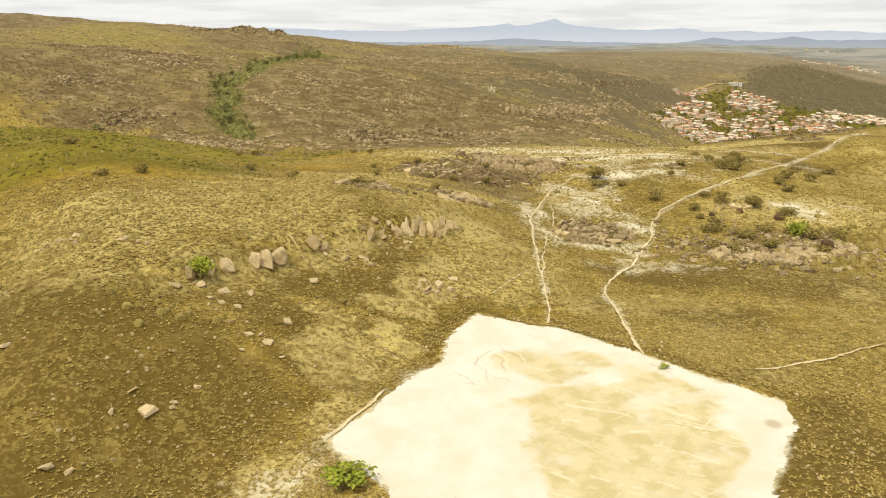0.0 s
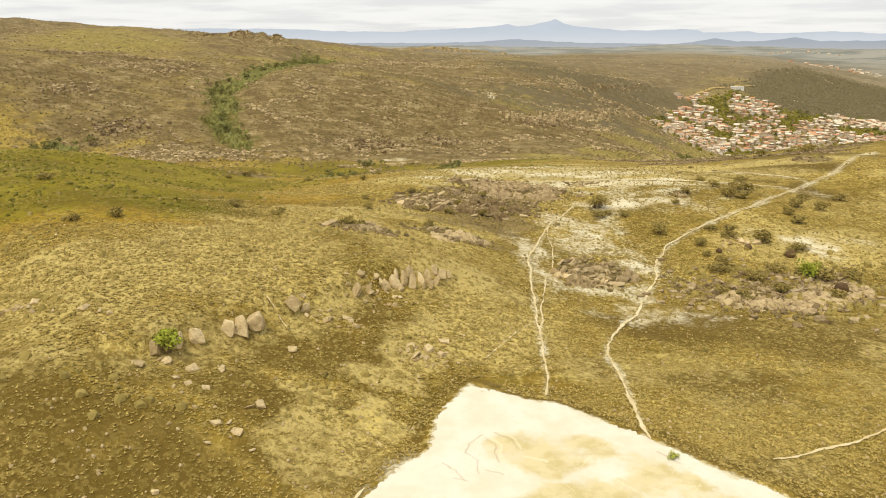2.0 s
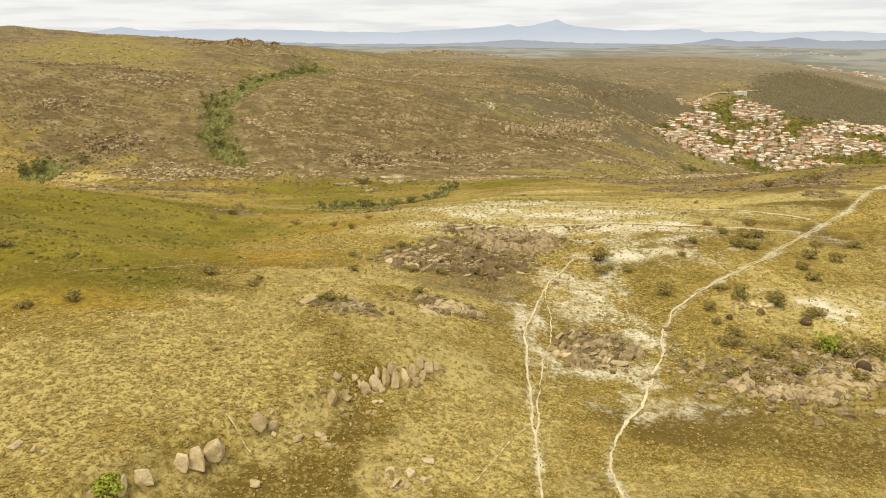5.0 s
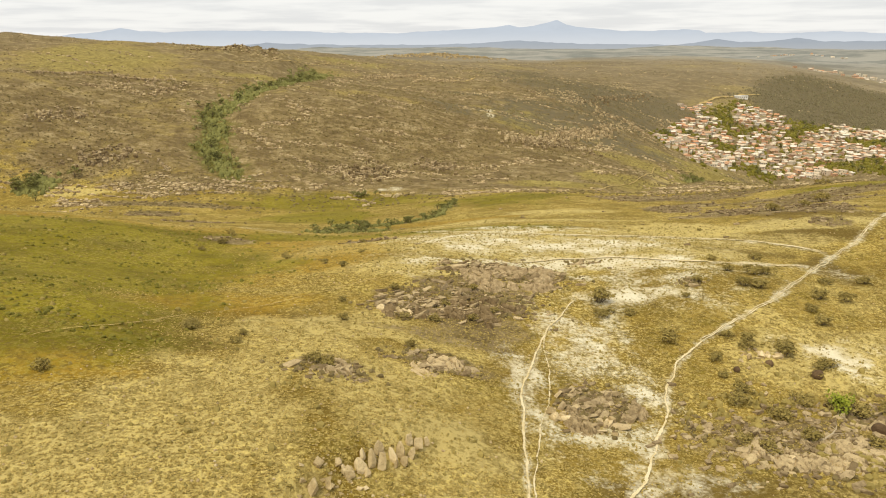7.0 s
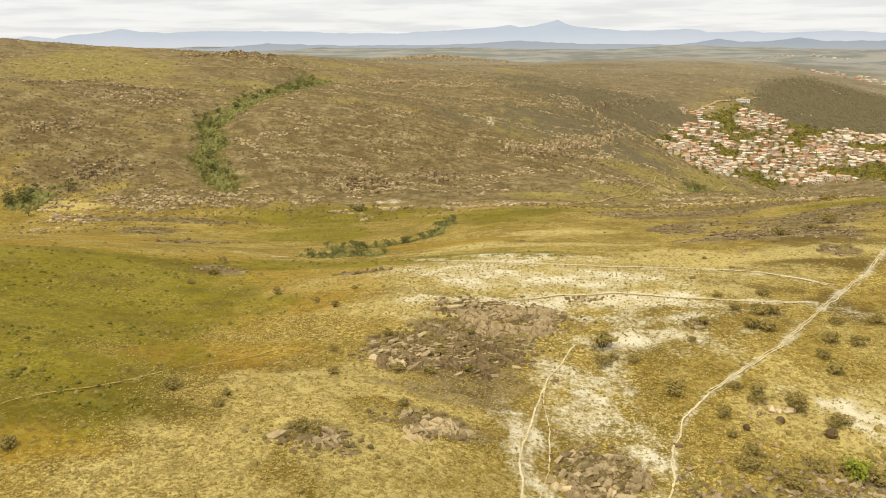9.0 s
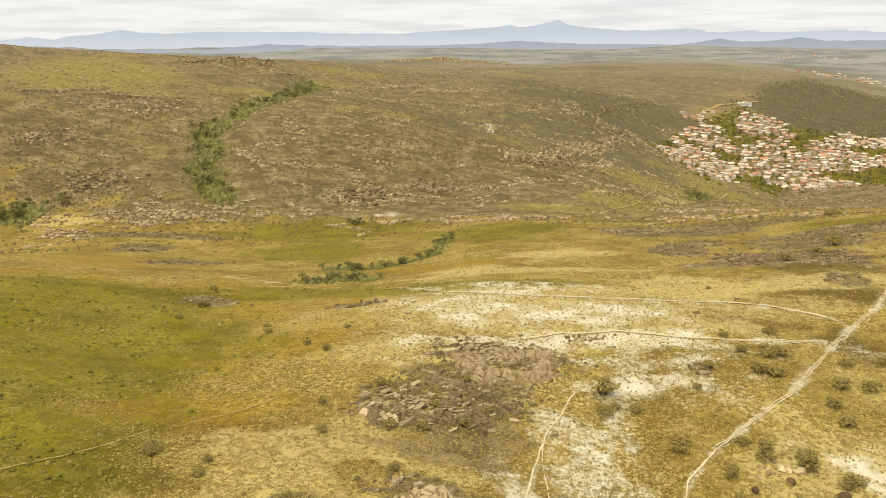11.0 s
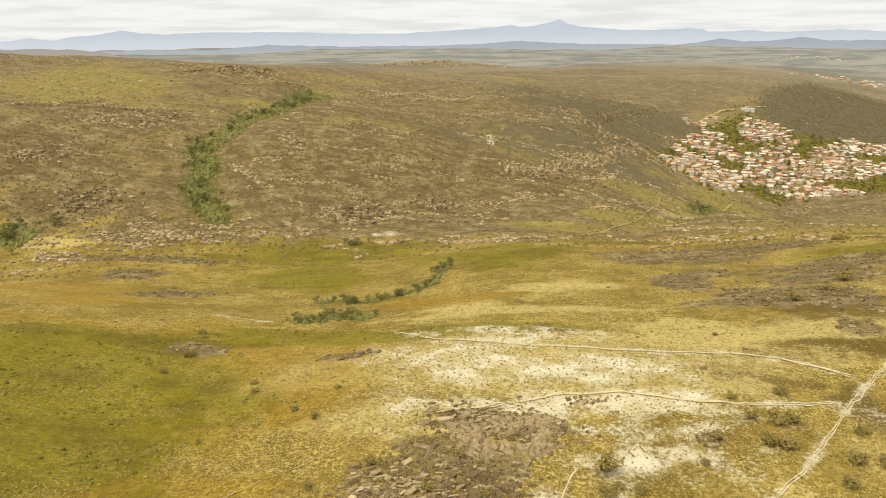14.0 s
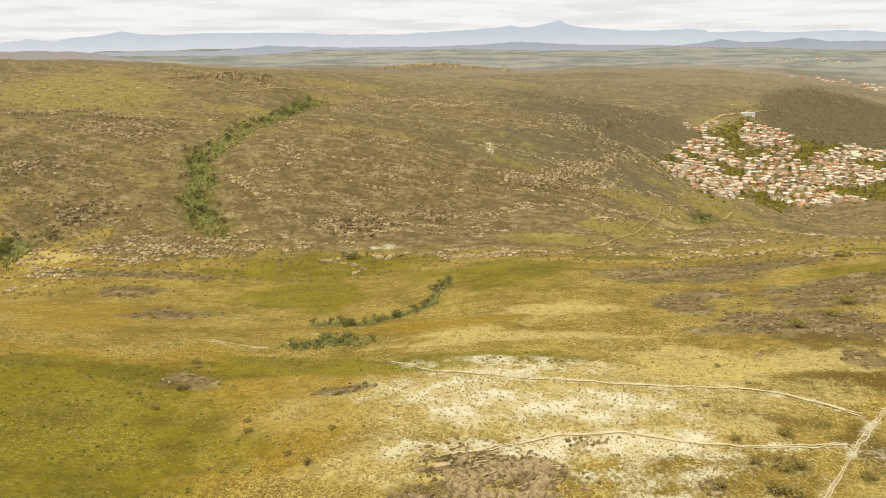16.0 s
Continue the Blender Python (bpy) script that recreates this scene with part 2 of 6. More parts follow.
def plain_material(name, low, high, scale, rough=0.8):
    m, nt, shade = material(name, rough, 0.3)
    wire(nt, blend(nt, grain(nt, place_of(nt), scale, 4.0), low, high), shade.inputs["Base Color"])
    return m


def haze_ridge_material(name, colour, base, low, high):
    """Blue mountains far behind everything: a glowing backdrop as bright as the air in front of it, with the haze
    painted into its emission, paler at its foot.
    """
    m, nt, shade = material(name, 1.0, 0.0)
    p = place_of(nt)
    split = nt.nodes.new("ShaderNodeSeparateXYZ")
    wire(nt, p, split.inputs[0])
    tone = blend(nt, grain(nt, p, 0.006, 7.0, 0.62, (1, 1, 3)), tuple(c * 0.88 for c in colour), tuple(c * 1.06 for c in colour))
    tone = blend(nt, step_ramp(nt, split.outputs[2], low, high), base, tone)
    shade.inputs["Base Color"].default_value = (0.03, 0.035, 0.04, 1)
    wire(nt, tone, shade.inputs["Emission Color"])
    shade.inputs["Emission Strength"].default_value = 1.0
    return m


GRASSLAND = ground_material()
PAN = pan_material()
PATH_SAND = path_material("pale_path_sand", (0.72, 0.62, 0.40), (0.60, 0.48, 0.25), (0.38, 0.29, 0.13))
PATH_TAN = path_material("tan_path_earth", (0.50, 0.375, 0.155), (0.40, 0.285, 0.100), (0.30, 0.21, 0.07))
ROCK_PALE = rock_material("pale_grey_rock", (0.40, 0.300, 0.150), (0.73, 0.585, 0.345), (0.28, 0.21, 0.09))
ROCK_DARK = rock_material("dark_reddish_rock", (0.185, 0.130, 0.065), (0.56, 0.435, 0.245), (0.15, 0.112, 0.058))
ROCK_BROWN = rock_material("dark_brown_ledge_rock", (0.175, 0.120, 0.058), (0.57, 0.440, 0.250), (0.16, 0.115, 0.055))
LEAF_FIELD = leaf_material("field_herb_leaves", (0.095, 0.088, 0.010), (0.24, 0.205, 0.03))
LEAF_OLIVE = leaf_material("olive_shrub_leaves", (0.205, 0.160, 0.043), (0.380, 0.295, 0.090))
LEAF_GREEN = leaf_material("fresh_green_leaves", (0.210, 0.250, 0.022), (0.44, 0.45, 0.065))
LEAF_WOOD = leaf_material("woodland_leaves", (0.125, 0.125, 0.035), (0.260, 0.248, 0.076))
LEAF_SPUR = leaf_material("brown_green_woodland", (0.125, 0.105, 0.057), (0.215, 0.182, 0.098))
LEAF_BROWN = leaf_material("dry_brown_scrub", (0.11, 0.080, 0.032), (0.26, 0.20, 0.08))
STRAW = leaf_material("dry_straw_grass", (0.16, 0.108, 0.018), (0.62, 0.47, 0.15))
BARK = bark_material()
DEAD_WOOD = plain_material("bleached_dead_wood", (0.36, 0.28, 0.17), (0.56, 0.46, 0.31), 3.0)
MOUND_EARTH = rock_material("dark_mound_earth", (0.10, 0.062, 0.032), (0.19, 0.125, 0.065), (0.08, 0.055, 0.03))
PLASTER = varied_paint("house_plaster", [(0.76, 0.69, 0.56), (0.66, 0.54, 0.40), (0.84, 0.80, 0.71), (0.58, 0.36, 0.22), (0.72, 0.63, 0.47)])
ROOF_TONES = [(0.58, 0.29, 0.15), (0.62, 0.51, 0.37), (0.52, 0.33, 0.20), (0.68, 0.58, 0.44), (0.60, 0.36, 0.21), (0.74, 0.67, 0.54), (0.38, 0.27, 0.18), (0.64, 0.53, 0.38)]
TILES = varied_paint("house_roof_tiles", ROOF_TONES)
JOINED_HOUSES = varied_paint("crowded_houses", ROOF_TONES + [(0.78, 0.72, 0.62), (0.74, 0.66, 0.50)], 0.85, True)
DARK_OPENING = plain_material("dark_window_glass", (0.03, 0.03, 0.03), (0.07, 0.065, 0.06), 1.0, 0.3)
DOOR_PAINT = plain_material("brown_door_paint", (0.16, 0.09, 0.05), (0.24, 0.14, 0.08), 2.0)
WHITE_WALL = plain_material("whitewashed_wall", (0.70, 0.68, 0.62), (0.82, 0.80, 0.76), 0.5)
# ridge tints with the haze in them: colour first, then the paler foot
HAZY_BLUE_FAR = haze_ridge_material("far_ridge_blue_haze", (0.545, 0.595, 0.660), (0.65, 0.675, 0.705), 10.0, 120.0)
HAZY_BLUE_MID = haze_ridge_material("middle_ridge_blue_haze", (0.37, 0.405, 0.45), (0.42, 0.435, 0.45), 0.0, 50.0)
HAZY_BROWN_FAR = haze_ridge_material("far_dry_ridge_haze", (0.39, 0.335, 0.29), (0.42, 0.375, 0.32), 0.0, 50.0)


# ---- the lie of the land ----
HILLS = []
COLUMNS = (-0.64, -0.48, -0.32, -0.16, 0.0, 0.16, 0.32, 0.48, 0.64)


def hill_row(y, *heights):
    """A row of round swells and hollows across the view, spaced and spread by how far off they lie."""
    for column, height in zip(COLUMNS, heights):
        HILLS.append((4 + y * column, y, height, 0.17 * y))


# round the sand pan
hill_row(42, 2.6, -4.8, 0.5, 0.1, 0.9, -0.2, -0.7, 1, -0.7)
hill_row(54, 3.6, -0.5, 2.2, -0.7, -2.4, 1.7, 0.1, -0.4, 0.1)
# first slope and rock row
hill_row(70, -0.4, 6.9, -2.6, 3, -2.6, 1.9, -1.7, 1.1, -1.3)
hill_row(90, 1.7, 5.4, -1.7, 6.5, -0.1, -2, -0.2, 1.1, -2.6)
# rocky shoulder and crest
hill_row(116, 4.4, 6.6, -0.6, 1.3, 1.1, -0.6, -0.6, -0.8, 0.1)
hill_row(150, 3.7, 7, -8.8, 8.5, 2.7, -8, 13.2, -7.8, 1.6)
# descent to the valley
hill_row(193, 8.9, -2.6, 6.5, -5.4, 4.2, 5.3, -8.6, 13.6, -3)
hill_row(248, 6.7, -3, 1.2, 0.7, -6.4, 6.4, -5.6, 1.9, 6.5)
# valley floor
hill_row(320, -14.5, 0.1, 1.2, -9.9, 7.3, 4.2, -5.9, 9.1, 0.7)
# far hillside
hill_row(412, 39.5, -14.4, 11.2, -4, -11.2, 6.6, -7.5, 2.8, 7.1)
hill_row(530, 21.2, 5.6, 0.9, 26.3, 6.2, -7, -1.8, -12.2, -20.6)
# high ridge and town basin
hill_row(683, 64.1, -29.5, 60.4, -21.2, -3, 39.1, -28, -27.7, -2.5)
hill_row(880, 40.9, -1.6, 22.3, 20.1, 6, 12.4, -5, -0.3, -32.7)
# behind the ridge
hill_row(1140, 16.4, 29.2, 11.4, 1.3, 19.1, 2, 2.6, 39.7, -36.8)
hill_row(1500, 7.8, 13.2, 15.5, 12.9, 10, 7.2, 15.2, 7.2, -8.1)


def smooth(value, low, high):
    t = np.clip((value - low) / (high - low), 0, 1)
    return t * t * (3 - 2 * t)


def cells(ix, iy, seed):
    h = (ix * 374761393 + iy * 668265263 + seed * 974634777) & 0xFFFFFFFF
    h = ((h ^ (h >> 13)) * 1274126177) & 0xFFFFFFFF
    return ((h ^ (h >> 16)) & 0xFFFF) / 65535.0


def value_noise(x, y, seed=0):
    ix, iy = np.floor(x).astype(np.int64), np.floor(y).astype(np.int64)
    u, v = x - ix, y - iy
    u, v = u * u * (3 - 2 * u), v * v * (3 - 2 * v)
    low = cells(ix, iy, seed) * (1 - u) + cells(ix + 1, iy, seed) * u
    high = cells(ix, iy + 1, seed) * (1 - u) + cells(ix + 1, iy + 1, seed) * u
    return low * (1 - v) + high * v


def fractal(x, y, octaves=4, seed=0):
    """Noise round 0, about -0.5 to 0.5."""
    total, size = 0.0, 0.5
    for k in range(octaves):
        total = total + (value_noise(x * 2**k + 17.3 * k, y * 2**k + 9.1 * k, seed + k) - 0.5) * size * 2
        size *= 0.5
    return total * 0.6


PAN_LEVEL, PAN_SLOPE = 13.1, 0.04
PAN_EDGE = [(3.4, 67.9), (8.2, 65.3), (10.8, 64.6), (14.2, 61.7), (17.9, 58.5), (20.8, 55.3), (24.4, 52.6), (26.3, 50.7), (25.6, 47.7), (22.9, 43.0), (20.2, 38.8), (16.9, 34.4), (6.5, 33.4), (-0.8, 36.3), (-3.7, 40.0), (-5.4, 42.2), (-7.6, 44.6), (-7.9, 45.9), (-5.7, 49.3), (-3.3, 53.6), (-0.2, 57.7), (0.3, 61.7), (1.7, 65.2)]


def inside(x, y, outline):
    """Signed distance to an outline: above 0 inside."""
    hit, far = np.zeros(x.shape, bool), np.full(x.shape, 1e9)
    for (ax, ay), (bx, by) in zip(outline, outline[1:] + outline[:1]):
        cross = ((ay > y) != (by > y)) & (x < (bx - ax) * (y - ay) / (by - ay + 1e-12) + ax)
        hit ^= cross
        dx, dy = bx - ax, by - ay
        t = np.clip(((x - ax) * dx + (y - ay) * dy) / (dx * dx + dy * dy), 0, 1)
        far = np.minimum(far, np.hypot(x - ax - t * dx, y - ay - t * dy))
    return np.where(hit, far, -far)


def along(x, y, line):
    """Distance to a line of points."""
    far = np.full(x.shape, 1e9)
    for (ax, ay), (bx, by) in zip(line, line[1:]):
        dx, dy = bx - ax, by - ay
        t = np.clip(((x - ax) * dx + (y - ay) * dy) / (dx * dx + dy * dy + 1e-9), 0, 1)
        far = np.minimum(far, np.hypot(x - ax - t * dx, y - ay - t * dy))
    return far


RAVINE = [(-104, 388), (-114, 403), (-123, 415), (-126, 436), (-130, 456), (-137, 468), (-134, 496), (-130, 512), (-126, 540), (-118, 571), (-117, 660), (-112, 722)]
BROOK = [(-32.9, 250), (-28.4, 253), (-18.6, 249.5), (-10.9, 257.1), (-4.3, 261.9), (1.7, 271.8), (3.2, 291.5), (6, 306)]
STREAM = [(88, 377), (114, 426), (161, 490), (185, 546), (205, 572)]
STREAM_WOOD = [(164, 504), (176, 523), (194, 558)]
LEFT_WOOD = [(-187, 349), (-182, 359)]
VALLEY_WOOD = [(-43, 368), (-33, 367)]
BROOK_CLUMP = [(-31, 222), (-24.3, 230), (-16, 227)]


def ledge_line(x, y):
    """Near 0 along the wandering ledges of the hillsides."""
    bent_x, bent_y = x + 60 * fractal(x / 110, y / 90, 3, 171), y + 46 * fractal(x / 80, y / 80, 3, 172)
    return fractal(bent_x / 58 + 3, bent_y / 24, 4, 9)


SCARP = [(-25, 61), (-17.5, 68.5), (-12.5, 75), (-3.5, 85.5), (3, 91)]


def scarp(x, y):
    """The step of the row of boulders: a little rise behind it, a little fall before it."""
    rise = np.zeros(x.shape)
    near = (x > -45) & (x < 22) & (y > 40) & (y < 112)
    if near.any():
        px, py = x[near], y[near]
        side = py - np.interp(px, [p[0] for p in SCARP], [p[1] for p in SCARP])
        away = along(px, py, SCARP)
        rise[near] = 1.5 * np.tanh(side / 2.2) * np.exp(-away / 6.0) * smooth(px, -29, -22) * (1 - smooth(px, 1, 8))
    return rise


def land(x, y):
    """Height of the ground at x, y (arrays)."""
    x, y = np.asarray(x, float), np.asarray(y, float)
    z = 14 - 32 / (1 + np.exp(-np.clip((y - 280) / 55, -60, 60)))
    for hx, hy, height, spread in HILLS:
        z = z + height * np.exp(-((x - hx) ** 2 + (y - hy) ** 2) / (2 * spread * spread))
    r = np.hypot(x, y)
    z = z + 26 * smooth(r, 1300, 2600) + (44 * fractal(x / 560, y / 300, 5, 31) + 26 * (0.22 - np.abs(fractal(x / 420 + 5, y / 230, 4, 35)))) * smooth(r, 1250, 1800)
    rough = smooth(y, 330, 480) * (1 - smooth(r, 1800, 2600))
    z = z + rough * (5.0 * fractal(x / 75, y / 55, 5, 5) + 2.2 * np.abs(ledge_line(x, y)) * 2)
    z = z + 0.55 * fractal(x / 16, y / 13, 4, 2) + 0.10 * fractal(x / 2.2, y / 2.2, 2, 3)
    crest = np.exp(-(((x - 12) / 16) ** 2 + ((y - 147) / 8) ** 2))
    z = z + crest * (0.8 + 1.6 * np.abs(fractal(x / 6, y / 3, 3, 12)))
    z = z + 8.5 * np.exp(-((x + 168) / 38) ** 4 - ((y - 708) / 36) ** 2) * (1 + 1.3 * fractal(x / 14, y / 14, 4, 14))
    z = z + 9.0 * np.exp(-((x + 20) / 90) ** 2 - ((y - 1470) / 60) ** 2)
    z = z + scarp(x, y)
    gully = np.minimum(along(x, y, RAVINE), along(x, y, STREAM))
    z = z - 4.0 * np.exp(-(gully / 14) ** 2)
    pan = inside(x, y, PAN_EDGE) if x.size < 4000 else np.where((r < 95) & (y > 20), 0.0, -99.0)
    if x.size >= 4000:
        near = (r < 95) & (y > 20)
        pan[near] = inside(x[near], y[near], PAN_EDGE)
    bed = smooth(pan, -2.6, 0.4)
    return z * (1 - bed) + (PAN_LEVEL + PAN_SLOPE * (y - 45) + 0.02 * fractal(x / 3, y / 3, 2, 4)) * bed


def land_at(x, y):
    return float(land(np.array([x]), np.array([y]))[0])


# ---- footpaths and cover of the ground ----
FOOTPATHS = [
    ([(17.1, 58.6), (17.9, 64.7), (18.3, 70), (18.3, 73.7), (17.9, 76.5), (18.4, 79.7), (20.3, 84.1), (22.5, 89), (25.4, 91.7), (26.5, 95.2), (28.6, 99.6), (31.2, 104.4), (31.9, 108.3), (33.3, 112.6), (36.9, 118.9), (41.9, 124.5)], 0.19, 1),
    ([(41.9, 124.5), (48.1, 129.6), (56.8, 136.8), (66.7, 148.3), (79.5, 163.6), (91.7, 174.6), (104, 189), (116, 200.5)], 0.23, 2),
    ([(10.1, 66.3), (10.8, 70.3), (10.9, 73.4), (11.4, 77.4), (11.5, 84.1), (12, 89.8), (12.4, 95.5), (12.9, 103.8), (13.8, 109.9), (16.3, 118.1), (18.8, 126.5), (25.2, 139.2)], 0.16, 1),
    ([(12, 81.8), (12.1, 87.6), (13.6, 92.9), (14.6, 98.9), (16, 104.3), (17.7, 113.5), (17.6, 120), (18.7, 125.4)], 0.14, 1),
    ([(4.9, 72.7), (8.4, 78.3), (11, 83)], 0.12, 1),
    ([(26.2, 56.0), (30.1, 58.1), (33.2, 59.4), (37.1, 61.1), (41.3, 63.2)], 0.15, 1),
    ([(-44.2, 101.2), (-38.3, 108.2), (-32.1, 118.1), (-23.0, 125.6), (-12.4, 136.2), (-4.0, 143.7), (3.4, 149.6)], 0.142, 1),
    ([(3.4, 149.6), (16.9, 157.1), (26.8, 161.3), (36.4, 161.1), (44.8, 157.2), (53.4, 155.2), (63.0, 156.0), (73.9, 159.0)], 0.32, 2),
    ([(-6.5, 202.3), (2.9, 191.0), (19.2, 186.0), (36.9, 182.8), (49.6, 179.7), (63.0, 180.5), (72.3, 176.5), (81.9, 168.5)], 0.32, 2),
    ([(46.0, 230.3), (44.7, 202.2), (46.8, 190.2), (50.2, 180.1)], 0.12, 1),
    ([(28, 348), (48, 372), (61, 368), (72, 380), (87, 401), (111, 438), (135, 485), (147, 521)], 0.4, 1),
    ([(148, 522), (194, 579)], 0.4, 1),
    ([(164, 492), (194, 551), (224, 593)], 0.6, 1),
    ([(-55.3, 225.8), (-46.7, 221.3), (-39.4, 220.9)], 0.25, 1),
    ([(-16.1, 73.3), (-14.8, 72.3), (-13.0, 71.1)], 0.11, 1),
    ([(-8.4, 45.7), (-6.8, 48.5), (-5.4, 51.0), (-4.5, 53.0)], 0.16, 1),
    ([(-235, 627), (-200, 640), (-166, 663), (-136, 698), (-119, 774), (-103, 808)], 0.5, 1),
    ([(291, 881), (328, 923), (381, 964), (410, 975)], 2.2, 1),
    ([(-26, 785), (-5, 757), (22, 734), (33, 772)], 1.6, 1),
]

SAND = [(24.9, 90.9, 4, 2.5), (29.2, 92.1, 5, 3), (21.7, 99.7, 4, 3), (23.5, 127.1, 5, 7), (35.1, 141.0, 11, 5), (28.9, 108.0, 3, 5), (13.9, 196.9, 11, 5), (6.5, 178.7, 6, 8), (4.7, 153.7, 7, 6), (12.8, 170.9, 12, 5), (40.2, 147.4, 14, 4), (8.5, 167.9, 8, 7), (37.9, 155.4, 22, 7), (32.5, 160.3, 20, 3), (22.2, 125.6, 7, 9), (8.4, 152.2, 14, 5), (14.2, 110.4, 3, 8), (-11.2, 41.6, 3, 2.5), (-2.0, 53.2, 2, 5)]
SAND += [(212, 455, 9, 8)]
SAND += [(-22, 384, 5, 4), (-27, 383, 4, 3)]
PALE = [(-13.1, 117.5, 12, 5), (-2.2, 118.0, 10, 4), (-8.1, 120.5, 10, 4), (37, 579, 6, 16), (64, 579, 16, 12), (-24.6, 73.5, 12, 6), (-18.9, 85.1, 9, 6), (-33.4, 76.2, 12, 7), (-32.1, 67.3, 9, 4), (-21.5, 78.2, 8, 5), (-4.4, 101.1, 10, 8), (62.2, 119.2, 20, 11), (5.3, 77.2, 8, 6), (-21.7, 83.1, 14, 8), (-18.2, 93.2, 7, 11), (-28.4, 78.7, 12, 6), (0.7, 90.0, 9, 6), (29.4, 177.3, 45, 20), (79.4, 192.0, 30, 6), (39.6, 252.2, 18, 8)]
PALE += [(10.9, 229.5, 16, 6), (21.9, 218.8, 30, 6), (-20.8, 166.1, 14, 8), (27.2, 163.4, 40, 9), (-1.3, 147.6, 18, 8), (-7.8, 56.3, 5, 4)]
GREEN = [(-32.6, 201.9, 26, 10), (-36, 351, 26, 10), (-50, 112, 20, 14), (3.6, 199.3, 26, 7), (-53.6, 140.8, 20, 16), (-49.5, 156.9, 16, 14), (-66.8, 164.7, 26, 14), (-73.6, 152.2, 42, 16), (-64.0, 167.8, 34, 14), (-55.5, 107.1, 24, 14), (-74.7, 171.3, 40, 26), (-59.2, 157.0, 30, 24), (-59.9, 132.1, 30, 20), (-73.3, 175.4, 26, 18), (-57.4, 156.7, 18, 16), (-37, 354, 40, 16), (-49, 342, 36, 14)]
GREEN += [(26, 318, 40, 18), (64, 587, 40, 20), (209, 596, 40, 26), (143.9, 275.8, 26, 12), (137, 515, 40, 20), (-137, 599, 40, 14), (-94, 819, 50, 20), (80, 345, 26, 8)]
OCHRE = [(-34.2, 147.9, 14, 12), (-31.6, 166.5, 12, 14), (-69.3, 195.7, 26, 10), (-84.3, 196.3, 30, 8), (-53.6, 193.0, 20, 10), (-22.6, 156.6, 16, 14), (-36.8, 187.0, 16, 18), (-112.3, 266.3, 30, 12), (-121.7, 262.8, 30, 14), (1.6, 243.1, 22, 10), (-23.5, 203.6, 14, 8), (-28.9, 126.5, 14, 8), (-14.6, 166.4, 10, 10), (-43.8, 96.9, 16, 6)]
DARK = [(79.9, 181.0, 20, 8), (94.5, 193.6, 20, 8), (62.4, 165.8, 12, 5), (53.0, 167.4, 12, 3), (95.8, 205.5, 16, 8), (77.0, 157.7, 6, 8), (38.0, 167.9, 16, 4), (-27.5, 44.4, 14, 8), (-32.5, 52.8, 10, 7), (-19.9, 42.6, 10, 6), (-24.5, 50.1, 14, 5), (-18.9, 51.8, 11, 4), (-23.4, 40.0, 10, 6), (-16.0, 59.9, 10, 3), (-10.2, 54.3, 7, 3), (21.7, 41.5, 6, 8), (29.0, 46.8, 8, 6), (-28.0, 48.8, 9, 4), (-18.8, 48.5, 7, 3), (-10.8, 58.0, 5, 2)]
DARK += [(-25.9, 53.6, 8, 3), (5.6, 90.6, 9, 2.5), (30.3, 71.2, 12, 5), (46.7, 82.3, 14, 6), (-26.3, 41.8, 6, 3), (6.0, 92.2, 5, 2.5), (-19.8, 121.4, 10, 3), (-29.9, 105.5, 9, 3), (-8.9, 101.9, 5, 3)]
SCRUB = [(14.6, 149.7, 13, 4), (9.1, 139.6, 10, 5), (-2.9, 133.7, 5, 3), (2.7, 119.4, 9, 3), (9.2, 125.2, 8, 6), (4.2, 110.6, 6, 3), (-10.5, 103.5, 4, 2.5), (23.1, 106.7, 6, 4), (46.3, 98.7, 12, 5), (75, 305, 14.3, 9.2), (95.7, 227.4, 16, 8), (128.2, 261, 22, 12), (87.3, 264.9, 11.7, 7.6), (-81.4, 266.1, 15.6, 10.1), (-112, 306, 14.3, 9.2), (-48.1, 189.5, 7, 5), (-15, 181.9, 5.9, 3.8), (114, 450, 26, 10), (72, 494, 40, 12), (85, 532, 50, 14)]
SCRUB += [(-39, 419, 40, 10), (-178, 726, 60, 22), (-228, 519, 70, 26), (-207, 421, 50, 30), (-33, 616, 120, 60), (-55, 461, 80, 40), (28, 519, 90, 50), (133, 656, 70, 60), (116, 737, 120, 70), (218, 819, 90, 60), (75, 471, 40, 14), (137, 443, 34, 16), (82.2, 219.2, 16, 7), (113.5, 245.3, 20, 12), (119, 307, 30, 12), (298, 653, 20, 6), (-124, 369, 40, 20), (-181, 378, 30, 22), (531, 1107, 160, 120), (-121, 333, 40, 6)]

SCRUB += [(-168, 702, 46, 34), (-205, 492, 44, 30), (-178, 530, 17, 16), (-58, 689, 42, 64), (-46, 529, 18, 22), (6, 437, 21, 17), (82, 537, 49, 42), (217, 840, 82, 112), (202, 728, 40, 61), (78, 475, 28, 21), (-182, 370, 14, 15)]
SCRUB += [(-166, 386, 17, 10), (-156, 459, 13, 12), (-57, 410, 24, 14), (-9, 513, 40, 29), (167, 821, 69, 103), (86, 225, 10, 14), (101, 215, 10, 15), (76, 253, 9, 13), (89, 300, 28, 16), (94, 190, 4, 5)]
GREEN += [(-265, 608, 53, 78), (56, 559, 22, 34), (-130, 609, 31, 16), (-56, 158, 10, 15), (-47, 300, 24, 25), (30, 307, 21, 32), (229, 597, 31, 46), (172, 327, 7, 10), (181, 590, 34, 27)]
OCHRE += [(-26, 161, 6, 9), (-98, 239, 13, 20), (-53, 209, 8, 12), (-17, 185, 6, 9)]
